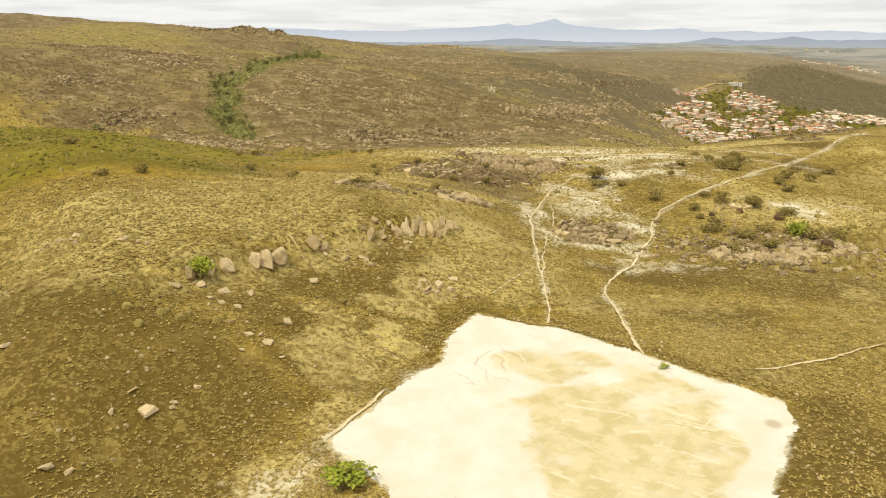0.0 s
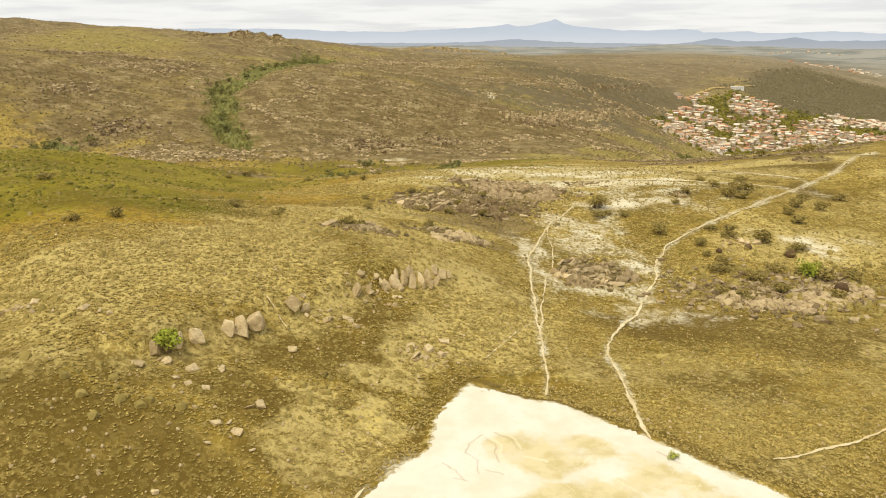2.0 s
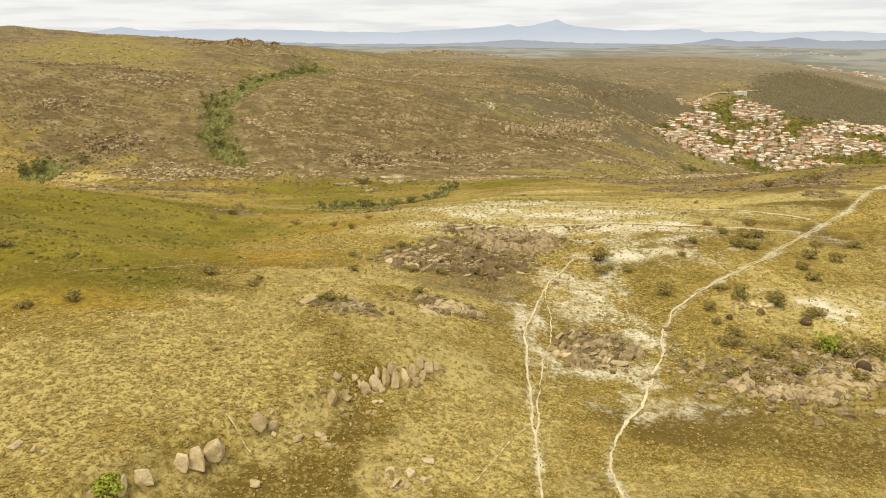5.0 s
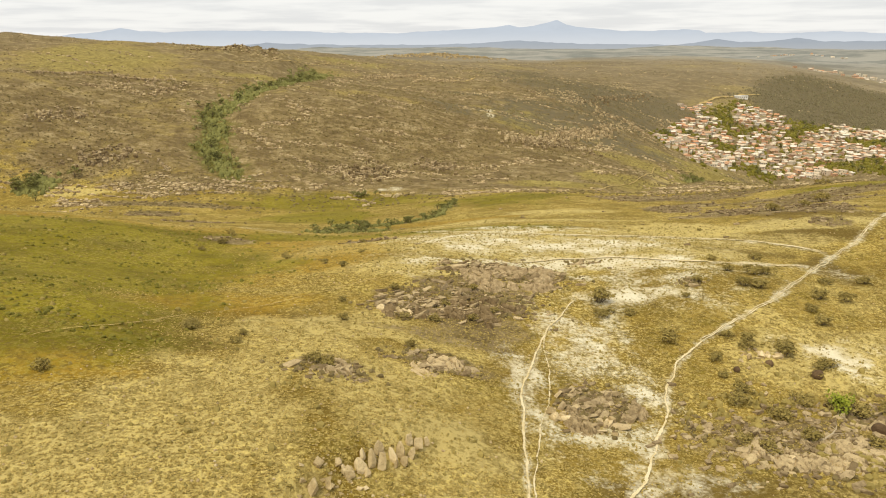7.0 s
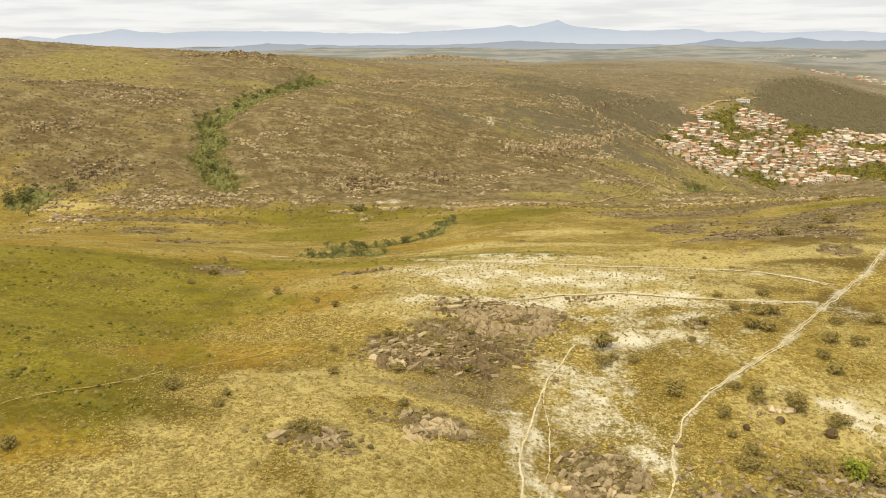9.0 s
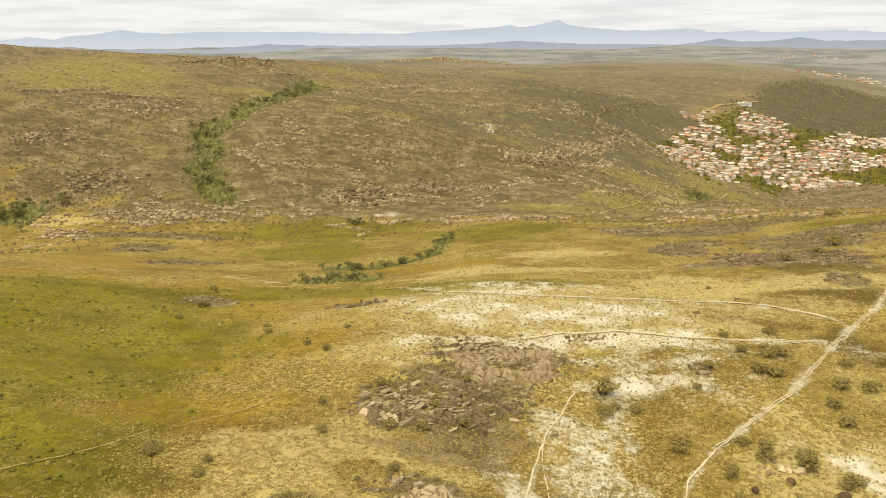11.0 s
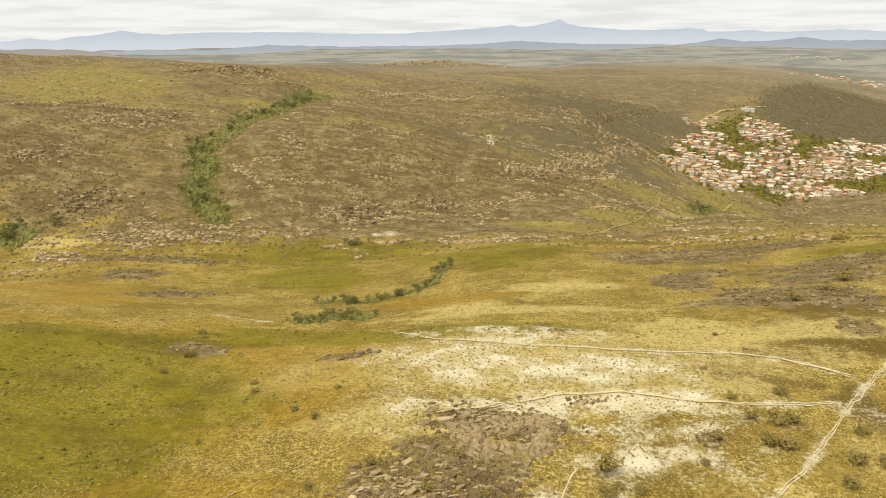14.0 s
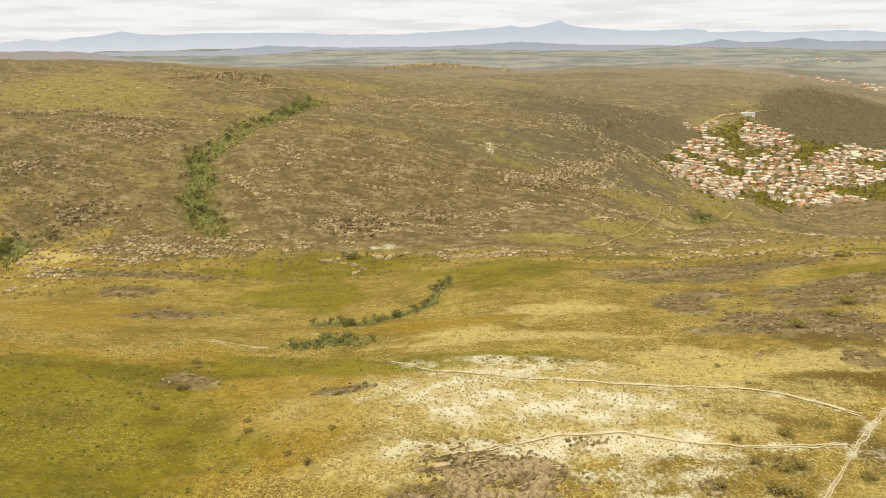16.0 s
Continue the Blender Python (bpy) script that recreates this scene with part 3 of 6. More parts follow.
PALE += [(-21, 384, 7, 8), (60, 415, 12, 18), (92, 460, 9, 10), (-99, 406, 8, 3), (12, 182, 14, 18), (38, 179, 14, 14), (46, 253, 4, 6), (12, 216, 4, 6), (-119, 365, 11, 8), (-161, 352, 16, 6), (145, 465, 25, 26), (57, 198, 12, 10)]
PALE += [(-25.9, 74.8, 8.7, 5.4), (-21.7, 89.8, 4.4, 6.6), (3.3, 73.9, 6.3, 2.8), (-4.3, 67.1, 4.1, 1.9), (-10.5, 62.4, 2.6, 1.2), (11.6, 81.9, 3.1, 4.6), (-10.4, 43.0, 3.5, 2.3), (-6.4, 48.2, 2.9, 4.1), (-4.7, 60.4, 3.4, 3.3), (-2.0, 71.3, 2.9, 3.3)]
PALE += [(-22, 98, 8, 6), (-14, 112, 7, 7), (-8, 120, 6, 6), (-27, 90, 7, 5), (-16.4, 90.2, 5.8, 3.8), (-17.1, 101.0, 4.2, 4.0), (-0.3, 102.6, 5.0, 5.7), (54.1, 132.3, 3.2, 3.4), (61.9, 120.8, 5.5, 6.2), (46, 162, 19, 10), (-34.9, 70.8, 9.7, 4.0)]
DARK += [(-9, 69, 8, 5), (-14, 66, 7, 3), (-5, 77, 6, 4), (30, 88, 14, 5), (46, 84, 16, 7), (-25.8, 41.0, 3.9, 3.8), (-21.5, 49.7, 5.3, 1.6), (-14.3, 61.3, 5.4, 2.6), (-29.2, 50.6, 3.7, 1.9), (-20.3, 63.4, 3.8, 1.7), (15.6, 74.1, 2.6, 2.8), (26.2, 54.8, 2.5, 2.3)]
SAND += [(16, 185, 12, 7), (20, 156, 17, 4), (38.7, 141.1, 9, 4), (23.6, 121.5, 4.5, 6.7), (14.9, 105.1, 3, 5), (28.7, 106.5, 3.5, 5.2), (25.5, 92.5, 5, 2.6), (27.5, 97, 3, 3), (212, 455, 9, 8), (60.5, 121, 5, 5)]

MEADOWS = [(105, 432, 36, 24), (60, 402, 30, 13), (50, 552, 11, 16), (68, 592, 13, 24), (58, 570, 10, 20), (150, 505, 22, 26), (-150, 590, 30, 14)]
SAND += [(14, 179, 15, 10), (22, 192, 14, 6), (32, 172, 18, 8), (37, 578, 3, 16), (36, 560, 3, 8)]


def cover_of(x, y, patches, seed):
    """0 to 1: how much of a kind of ground cover lies at x, y. Each patch is x, y, half width, half depth."""
    total = np.zeros(x.shape)
    for px, py, rx, ry in patches:
        near = (np.abs(x - px) < rx * 2.2) & (np.abs(y - py) < ry * 2.2)
        if not near.any():
            continue
        u, v = (x[near] - px) / rx, (y[near] - py) / ry
        wobble = fractal(x[near] / rx * 1.6 + seed, y[near] / ry * 1.6, 4, seed) * 1.1
        total[near] = np.maximum(total[near], 1 - smooth(np.hypot(u, v) + wobble, 0.45, 1.35))
    return total


SPUR_EDGE = [(385, 949), (443, 1044), (487, 1096), (524, 1108), (608, 1071), (642, 1059), (513, 844), (475, 858), (432, 865), (394, 869), (387, 894)]
SPUR = [(225, 840, 60, 70), (159, 844, 90, 70), (136, 769, 70, 60), (163, 694, 60, 50), (89, 631, 60, 30), (60, 570, 60, 40), (110, 591, 60, 40)]


def inside_far(x, y, outline):
    far = np.full(x.shape, -999.0)
    near = (x > 100) & (y > 700) & (y < 2200)
    if near.any():
        far[near] = inside(x[near], y[near], outline)
    return far


def mesh_object(name, verts, faces, mat, parent=None, soft=False):
    data = bpy.data.meshes.new(name)
    data.from_pydata(np.asarray(verts).tolist(), [], np.asarray(faces).tolist() if isinstance(faces, np.ndarray) else faces)
    data.materials.append(mat)
    if soft:
        data.shade_smooth()
    ob = new(name, data)
    ob.parent = parent
    return ob


def float_layer(data, name, values):
    layer = data.attributes.new(name, "FLOAT", "POINT")
    layer.data.foreach_set("value", np.asarray(values, np.float32))


def build_ground():
    front = np.radians(np.linspace(-41, 41, 720))
    behind = np.radians(np.linspace(41, 319, 70)[1:-1])
    angles = np.concatenate([front, behind])
    rings = np.geomspace(22, 4960, 760)
    a, r = np.meshgrid(angles, rings)
    x, y = 4 + r * np.sin(a), r * np.cos(a)
    x, y = np.append(x.ravel(), 4.0), np.append(y.ravel(), 0.0)
    z = land(x, y)
    n = len(angles)
    i, j = np.meshgrid(np.arange(len(rings) - 1), np.arange(n), indexing="ij")
    k = (j + 1) % n
    quads = np.stack([i * n + j, i * n + k, (i + 1) * n + k, (i + 1) * n + j], -1).reshape(-1, 4)[:, ::-1]
    j = np.arange(n)
    caps = np.stack([np.full(n, len(x) - 1), (j + 1) % n, j], -1)[:, ::-1]
    data = bpy.data.meshes.new("ground")
    corners = np.concatenate([quads.ravel(), caps.ravel()])
    starts = np.concatenate([np.arange(len(quads)) * 4, len(quads) * 4 + np.arange(n) * 3])
    data.vertices.add(len(x))
    data.vertices.foreach_set("co", np.stack([x, y, z], -1).ravel())
    data.loops.add(len(corners))
    data.loops.foreach_set("vertex_index", corners.astype(np.int32))
    data.polygons.add(len(starts))
    data.polygons.foreach_set("loop_start", starts.astype(np.int32))
    data.update(calc_edges=True)
    data.validate()
    data.shade_smooth()
    r = np.hypot(x, y)
    worn = np.zeros(len(x))
    for line, width, strands in FOOTPATHS:
        if width < 0.16 or line[0][1] > 330:
            continue
        near = (x > min(p[0] for p in line) - 8) & (x < max(p[0] for p in line) + 8) & (y > min(p[1] for p in line) - 8) & (y < max(p[1] for p in line) + 8)
        if near.any():
            worn[near] = np.maximum(worn[near], 0.6 * np.exp(-(along(x[near], y[near], line) / (width * 1.4 + 0.0035 * r[near])) ** 2))
    pan = np.full(len(x), -99.0)
    near = (r < 95) & (y > 20)
    pan[near] = inside(x[near], y[near], PAN_EDGE)
    sand = np.maximum(np.maximum(0.66 * cover_of(x, y, SAND, 3), 0.30 * cover_of(x, y, [(px, py, rx * 1.8, ry * 1.8) for px, py, rx, ry in SAND if py < 300], 5)), worn)
    sand = sand * (1 - 0.85 * cover_of(x, y, SCRUB[:9], 23))
    sand = np.maximum(sand, 0.8 * smooth(pan, -0.5, 0.3))
    pale = np.maximum(cover_of(x, y, PALE, 7), 0.38 * smooth(fractal(x / 30, y / 22, 4, 61), 0.05, 0.25) * (1 - smooth(r, 250, 340)))
    wood = np.minimum(np.minimum(along(x, y, RAVINE) / (9 + 9 * np.abs(fractal(x / 20, y / 20, 3, 58))), along(x, y, BROOK) / 4), along(x, y, STREAM_WOOD) / 9)
    hills = smooth(y, 330, 430) * (0.74 + 2.7 * fractal(x / 95, y / 55, 5, 44)) * (1 - smooth(r, 1500, 2200))
    hills = np.maximum(cover_of(x, y, SCRUB, 23), hills)
    clear = cover_of(x, y, [q for q in GREEN + MEADOWS if q[1] > 330], 13)
    hills = hills * (1 - clear)
    wood_spur = np.maximum(0.55 * cover_of(x, y, SPUR, 51), smooth(inside_far(x, y, SPUR_EDGE), -25, 25))
    # the last layer is the strength of the painted haze, growing with range
    for name, values in (("sand", sand), ("wood", wood_spur), ("pale", pale), ("green", np.maximum(cover_of(x, y, GREEN, 11), 0.9 * cover_of(x, y, MEADOWS, 12))), ("ochre", cover_of(x, y, OCHRE, 15)),
                         ("dark", np.maximum(cover_of(x, y, DARK, 19), 0.9 * np.exp(-((pan + 1.2) / 0.9) ** 2))), ("scrub", hills),
                         ("lush", np.exp(-wood**2)), ("upland", smooth(y, 330, 440)), ("distance_haze", 0.95 * smooth(r, 420, 2100))):
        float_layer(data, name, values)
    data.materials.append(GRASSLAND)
    return tagged(new("ground", data), "hilly dry grassland with sand, scrub and bare patches", "ground", kind="structure")


ground = build_ground()


def build_pan():
    step = 0.11
    gx, gy = np.meshgrid(np.arange(-10, 29, step), np.arange(30, 72, step))
    edge = inside(gx.ravel(), gy.ravel(), PAN_EDGE).reshape(gx.shape) + 0.7 * fractal(gx / 1.5, gy / 1.5, 4, 71) + 0.7 * fractal(gx / 0.45, gy / 0.45, 3, 72)
    good = edge > 0
    index = -np.ones(gx.shape, int)
    index[good] = np.arange(good.sum())
    q = np.stack([index[:-1, :-1], index[:-1, 1:], index[1:, 1:], index[1:, :-1]], -1).reshape(-1, 4)
    q = q[(q >= 0).all(1)]
    x, y, d = gx[good], gy[good], edge[good]
    bent_x, bent_y = x + 0.9 * fractal(x / 2.2, y / 2.2, 4, 85), y + 0.9 * fractal(x / 2.2, y / 2.2, 4, 86)

    def drawn(line, width):
        px, py = [p[0] for p in line], [p[1] for p in line]
        near = (x > min(px) - 2) & (x < max(px) + 2) & (y > min(py) - 2) & (y < max(py) + 2)
        mark = np.zeros(len(x))
        mark[near] = np.exp(-(along(bent_x[near], bent_y[near], line) / width) ** 2)
        return mark

    # the silt: a fan that begins in runnels at the far corner and widens towards the open end
    silt = 1 - smooth(np.hypot((x - 13.5) / 11.5, (y - 47) / 13.5) + 0.75 * fractal(x / 6, y / 6, 4, 81), 0.62, 1.05)
    silt = np.maximum(silt, 0.75 * (1 - smooth(np.hypot((x - 11) / 9, (y - 57) / 4.5) + 0.5 * fractal(x / 3, y / 3, 3, 83), 0.5, 1.1)))
    silt = silt * smooth(d, 0.8, 3.0) * (0.62 + 1.1 * fractal(x / 4.5, y / 3.2, 5, 79))
    rut = np.zeros(len(x))
    dice = random.Random(5)
    for k in range(110):
        px, py, turn, bend = dice.uniform(4, 19), dice.uniform(36, 57), dice.choice((-0.55, -0.55, -0.4, -0.4, 0.75)) + dice.gauss(0, 0.14), dice.uniform(-0.06, 0.06)
        line = []
        for _ in range(dice.randint(5, 13)):
            line.append((px, py))
            px, py, turn = px + math.cos(turn), py + math.sin(turn), turn + bend
        rut = np.maximum(rut, drawn(line, dice.choice((0.05, 0.07, 0.10, 0.16))) * dice.uniform(0.3, 0.9))
    rut = rut * smooth(fractal(x / 1.1, y / 1.1, 4, 87), -0.10, 0.10)
    damp = np.maximum(np.exp(-np.hypot((x - 24.0) / 0.8, (y - 47.6) / 0.8) ** 2), 0.8 * np.exp(-np.hypot((x - 0.8) / 2.0, (y - 37.6) / 0.8) ** 2))
    for line in ([(4.4, 59.6), (3.3, 58.4), (2.9, 57.0), (3.6, 55.8), (3.4, 54.2)], [(4.6, 59.2), (5.2, 58.0), (4.9, 56.6), (5.2, 55.4)], [(5.2, 59.8), (6.2, 58.6), (6.6, 57.4)], [(0.8, 55.6), (1.7, 54.8), (2.3, 53.6)], [(1.6, 53.9), (2.6, 53.4)], [(4.2, 54.6), (5.2, 53.9)], [(17.4, 56.8), (18.9, 55.6)], [(23.5, 44.5), (23.0, 42.0)]):
        damp = np.maximum(damp, 0.75 * drawn(line, 0.13))
        rut = np.maximum(rut, 0.7 * drawn([(px + 0.35, py) for px, py in line], 0.12))
    damp = np.maximum(damp, 0.34 * np.exp(-np.hypot((x - 5.6) / 2.2, (y - 58.4) / 1.2) ** 2))
    crumbs = smooth(fractal(x / 0.5, y / 0.5, 3, 93), 0.30, 0.36) * (1 - smooth(d, 0.2, 2.2))
    damp = np.maximum(damp, 0.8 * crumbs)
    z = land(x, y) + 0.05 - 0.04 * (1 - smooth(d, 0, 0.6)) + 0.03 * fractal(x / 1.2, y / 1.2, 3, 73) - 0.02 * rut - 0.03 * damp
    ob = mesh_object("sand_pan", np.stack([x, y, z], -1), q, PAN, soft=True)
    float_layer(ob.data, "silt", silt)
    float_layer(ob.data, "rut", rut * np.clip(0.25 + silt * 2, 0, 1))
    float_layer(ob.data, "damp", damp)
    return tagged(ob, "bare white sand pan with a tracked film of yellow silt", "sand pan", kind="structure")


build_pan()


def build_path(line, width, strands, seed):
    """Worn strips of pale sand that lie on the ground along a line."""
    pts = np.array(line, float)
    far = np.hypot(*pts.mean(0))
    step = 0.45 if far < 200 else 2.0
    seg = np.hypot(*np.diff(pts, axis=0).T)
    s = np.concatenate([[0], np.cumsum(seg)])
    t = np.arange(0, s[-1], step)
    c = np.stack([np.interp(t, s, pts[:, 0]), np.interp(t, s, pts[:, 1])], -1)
    for _ in range(6 if far < 200 else 2):
        c[1:-1] = (c[:-2] + 2 * c[1:-1] + c[2:]) / 4
    c = c + np.stack([fractal(t / 4, t * 0 + seed, 3, seed), fractal(t / 4, t * 0 + seed + 9, 3, seed)], -1) * (0.9 if far < 200 else max(width * 1.6, 1.0))
    way = np.gradient(c, axis=0)
    way /= np.linalg.norm(way, axis=1)[:, None] + 1e-9
    side = np.stack([way[:, 1], -way[:, 0]], -1)
    verts, faces, trodden = [], [], []
    for k in range(strands):
        shift = 0 if strands == 1 else (k - (strands - 1) / 2) * max(width * 1.25, 0.62) * (0.35 + 2.2 * np.abs(fractal(t / 9, t * 0 + 4, 3, seed + 21)))
        w = (width if strands == 1 else width * 0.5) * (0.62 + 0.9 * np.abs(fractal(t / 2.5 + 31 * k, t * 0 + 3, 3, seed + 2)) + 0.40 * fractal(t / 1.6, t * 0 + 7 * k, 3, seed + 5))
        w *= np.clip(np.minimum(t, t[-1] - t) / (4 * width), 0.15, 1)
        base = len(verts)
        w = w * 1.9 if far < 200 else w * 1.5
        cols = 5
        for m in range(cols):
            f = m / (cols - 1) - 0.5
            jag = fractal(t / 0.8, t * 0 + 5 * m, 2, seed + 11 + m) * width * 0.35
            p = c + side * (shift + f * w * 2 + jag)[:, None]
            dist = np.hypot(p[:, 0], p[:, 1])
            z = land(p[:, 0], p[:, 1]) + 0.07 + 0.0008 * dist + (0.02 if 0 < m < cols - 1 else -0.02)
            verts.extend(np.column_stack([p, z]).tolist())
            peak = 0.74 if width < 0.13 else 0.92 if width < 0.145 else 1.15 if width < 0.24 else 1.3
            trodden.extend((peak - 2.3 * abs(f) + 0.3 * fractal(t / 3.2 + 11 * k, t * 0 + 2, 3, seed + 8)).tolist())
        n = len(t)
        for m in range(cols - 1):
            for q in range(n - 1):
                a0 = base + m * n + q
                faces.append((a0, a0 + n, a0 + n + 1, a0 + 1))
    ob = mesh_object("footpath", verts, faces, PATH_TAN if 0.141 < width < 0.145 or far > 380 else PATH_SAND, soft=True)
    float_layer(ob.data, "trodden", trodden)
    for p in ob.data.polygons:
        if p.normal.z < 0:
            p.flip()
    return tagged(ob, "faint tan footpath trodden through grass" if 0.141 < width < 0.145 or far > 380 else "narrow footpath of pale trodden sand in dry grass", "footpath", kind="structure")


for number, (line, width, strands) in enumerate(FOOTPATHS):
    build_path(line, width, strands, 100 + 13 * number)


# ---- mountains at the horizon ----
def build_ridge(name, label, profile, distance, foot, depth, mat, seed):
    """A range along an arc: profile gives bearing in degrees and height of the crest."""
    bearing = np.linspace(profile[0][0], profile[-1][0], 520)
    crest = np.interp(bearing, [p[0] for p in profile], [p[1] for p in profile]) + 8 * fractal(bearing * 1.3, bearing * 0, 6, seed)
    rows = np.linspace(0, 1, 9)
    verts = []
    for f in rows:
        d = distance - depth * (1 - f)
        gully = fractal(bearing * 2.2, np.full_like(bearing, f * 2.0), 4, seed + 3) * (1 - f) * 24
        z = foot + (crest - foot) * f**1.15 + gully * f * 2
        b = np.radians(bearing)
        verts.extend(np.stack([(d + gully * 3) * np.sin(b), (d + gully * 3) * np.cos(b), z], -1).tolist())
    b, d = np.radians(bearing), distance + 60
    verts.extend(np.stack([d * np.sin(b), d * np.cos(b), np.full_like(b, foot - 60)], -1).tolist())
    n = len(bearing)
    faces = [(r * n + q, r * n + q + 1, (r + 1) * n + q + 1, (r + 1) * n + q) for r in range(len(rows)) for q in range(n - 1)]
    return tagged(mesh_object(name, verts, faces, mat, soft=True), label, "mountains", kind="structure")


build_ridge("backdrop_mountains", "hazy blue mountain range with one sharp peak", [(-39.0, 83), (-34.9, 98), (-30.4, 69), (-28.5, 88), (-27.1, 76), (-26.0, 96), (-24.3, 102), (-22.9, 129), (-21.7, 110), (-19.9, 104), (-17.4, 113), (-12.1, 111), (-8.0, 100), (-3.8, 95), (-2.0, 104), (1.9, 119), (3.3, 124), (4.8, 140), (5.5, 126), (6.5, 132), (7.6, 154), (8.3, 170), (9.0, 141), (10.1, 124), (11.6, 116), (13.0, 102), (14.9, 101), (17.2, 109), (18.4, 102), (18.8, 86), (20.4, 91), (21.8, 93), (22.5, 83), (24.9, 85), (26.9, 95), (28.0, 88), (29.9, 81), (33.9, 94), (38.1, 69)], 4650, -30, 420, HAZY_BLUE_FAR, 201)
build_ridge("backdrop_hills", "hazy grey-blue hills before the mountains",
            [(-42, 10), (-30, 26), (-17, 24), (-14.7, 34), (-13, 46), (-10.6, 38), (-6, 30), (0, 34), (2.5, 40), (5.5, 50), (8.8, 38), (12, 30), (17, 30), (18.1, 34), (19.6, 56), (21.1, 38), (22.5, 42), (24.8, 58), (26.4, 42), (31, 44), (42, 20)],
            3950, -40, 350, HAZY_BLUE_MID, 211)
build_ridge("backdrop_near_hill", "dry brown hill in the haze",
            [(-46, 30), (-36, 52), (-30.6, 54), (-26.6, 52), (-23.8, 42), (-21.9, 18), (-19, -25)], 2450, -60, 420, HAZY_BROWN_FAR, 221)


# ---- things: helpers ----
def part(name, bm, mat, parent, label=""):
    """Links a bmesh as one mesh object under a thing or a part."""
    data = bpy.data.meshes.new(name)
    bm.to_mesh(data)
    bm.free()
    data.materials.append(mat)
    ob = new(name, data)
    ob.parent = parent
    return tagged(ob, label)


def root(name):
    return new(name)


def on_land(x, y, sink=0.0, turn=0.0, size=(1, 1, 1), lean=(0, 0)):
    m = pose(x, y, land_at(x, y) - sink, lean[0], lean[1], turn)
    return m @ Matrix.Diagonal((*size, 1))


def put_copy(ob, m):
    """A copy at a pose with a scale of its own."""
    c = copy_thing(ob, pose(0, 0, 0))
    c.matrix_basis = m
    return c


def drop(ob):
    for o in (*ob.children_recursive, ob):
        bpy.data.objects.remove(o)


# ---- boulders ----
def rock_mesh(name, seed, mat, box, peak=1.0, many=15):
    """An angular block: the hull of random points in a box; peak below 1 narrows its top."""
    dice = random.Random(seed)
    bm = bmesh.new()
    for _ in range(many):
        p = Vector([dice.uniform(-1, 1) for _ in range(3)])
        p = p / max(abs(c) for c in p) * dice.uniform(0.8, 1)
        taper = 1 - (1 - peak) * (p.z + 1) / 2
        bm.verts.new((p.x * box[0] / 2 * taper, p.y * box[1] / 2 * taper, p.z * box[2] / 2))
    bmesh.ops.convex_hull(bm, input=bm.verts)
    bmesh.ops.delete(bm, geom=[v for v in bm.verts if not v.link_faces], context="VERTS")
    bmesh.ops.dissolve_limit(bm, angle_limit=0.16, verts=bm.verts, edges=bm.edges)
    bmesh.ops.bevel(bm, geom=list(bm.edges), offset=0.022, segments=1, affect="EDGES")
    data = bpy.data.meshes.new(name)
    bm.to_mesh(data)
    bm.free()
    data.materials.append(mat)
    return data


ROCKS_PALE = [rock_mesh("boulder", 40 + k, ROCK_PALE, (1.0, 0.75 + 0.1 * (k % 3), 0.7 + 0.12 * (k % 4))) for k in range(8)]
ROCKS_DARK = [rock_mesh("boulder", 60 + k, ROCK_DARK, (1.5, 0.75, 0.34 + 0.08 * (k % 4))) for k in range(8)]
BLOCKS_PALE = [rock_mesh("boulder", 70 + k, ROCK_PALE, (1.0, 0.8, 1.0), 0.72, 30) for k in range(6)]
SLABS_PALE = [rock_mesh("boulder", 80 + k, ROCK_PALE, (1.05, 0.75, 1.1), 0.62, 30) for k in range(6)]

SINGLE_BOULDERS = [(-12.7, 67.9, 1.5), (-23.4, 60.4, 1.5), (-19.5, 61.6, 1.5), (-17.4, 62.5, 1.2), (-20.2, 59.9, 0.9), (-17.7, 59.3, 0.9), (-19.1, 59.4, 0.9), (-21.6, 61.8, 1.3), (-1.7, 70.8, 1.7), (1, 74.3, 1.5), (-0.4, 72.6, 1.3), (-10.4, 74.2, 1.5), (-8.6, 75.1, 1.4), (-29.8, 65.7, 1.4), (-28.4, 65.4, 1.0), (-27.4, 65.2, 0.8), (22, 100.6, 1.6), (20.6, 100.9, 1.4), (23.4, 100.2, 1.1), (-22.1, 61.8, 0.8), (-16.0, 53.8, 0.8), (-12.7, 67.9, 0.9), (-12.9, 54.1, 0.7), (-20.6, 46.1, 1.6), (-22.1, 47.2, 1), (-19.3, 47.5, 0.8), (-19.3, 47.1, 0.7), (-22.7, 45.0, 0.8), (-24.3, 39.4, 1.4), (-23.1, 39.6, 0.8), (-15.1, 56.1, 0.8), (-13.4, 58.9, 1.3), (-14.1, 58.3, 1.1), (-15.9, 55.7, 1.1), (-14.3, 55.4, 1.2), (-34.3, 65.7, 1.2), (3.3, 89.8, 0.6), (2.2, 90.1, 0.5), (-32.0, 49.5, 1.2), (-18.2, 49.3, 0.7)]
dice = random.Random(11)
for k, (x, y, size) in enumerate(SINGLE_BOULDERS):
    flatness, size = 0.5, 0.8 * size
    ob = new("boulder", ROCKS_PALE[k % 8])
    ob.matrix_basis = on_land(x, y, -0.22 * size * flatness, dice.uniform(0, 360), (size, size * 0.9, size * flatness), (dice.uniform(-12, 12), dice.uniform(-12, 12)))
    tagged(ob, "low pale stone half sunk in dry grass", "boulder", "boulders on the grassy slope")

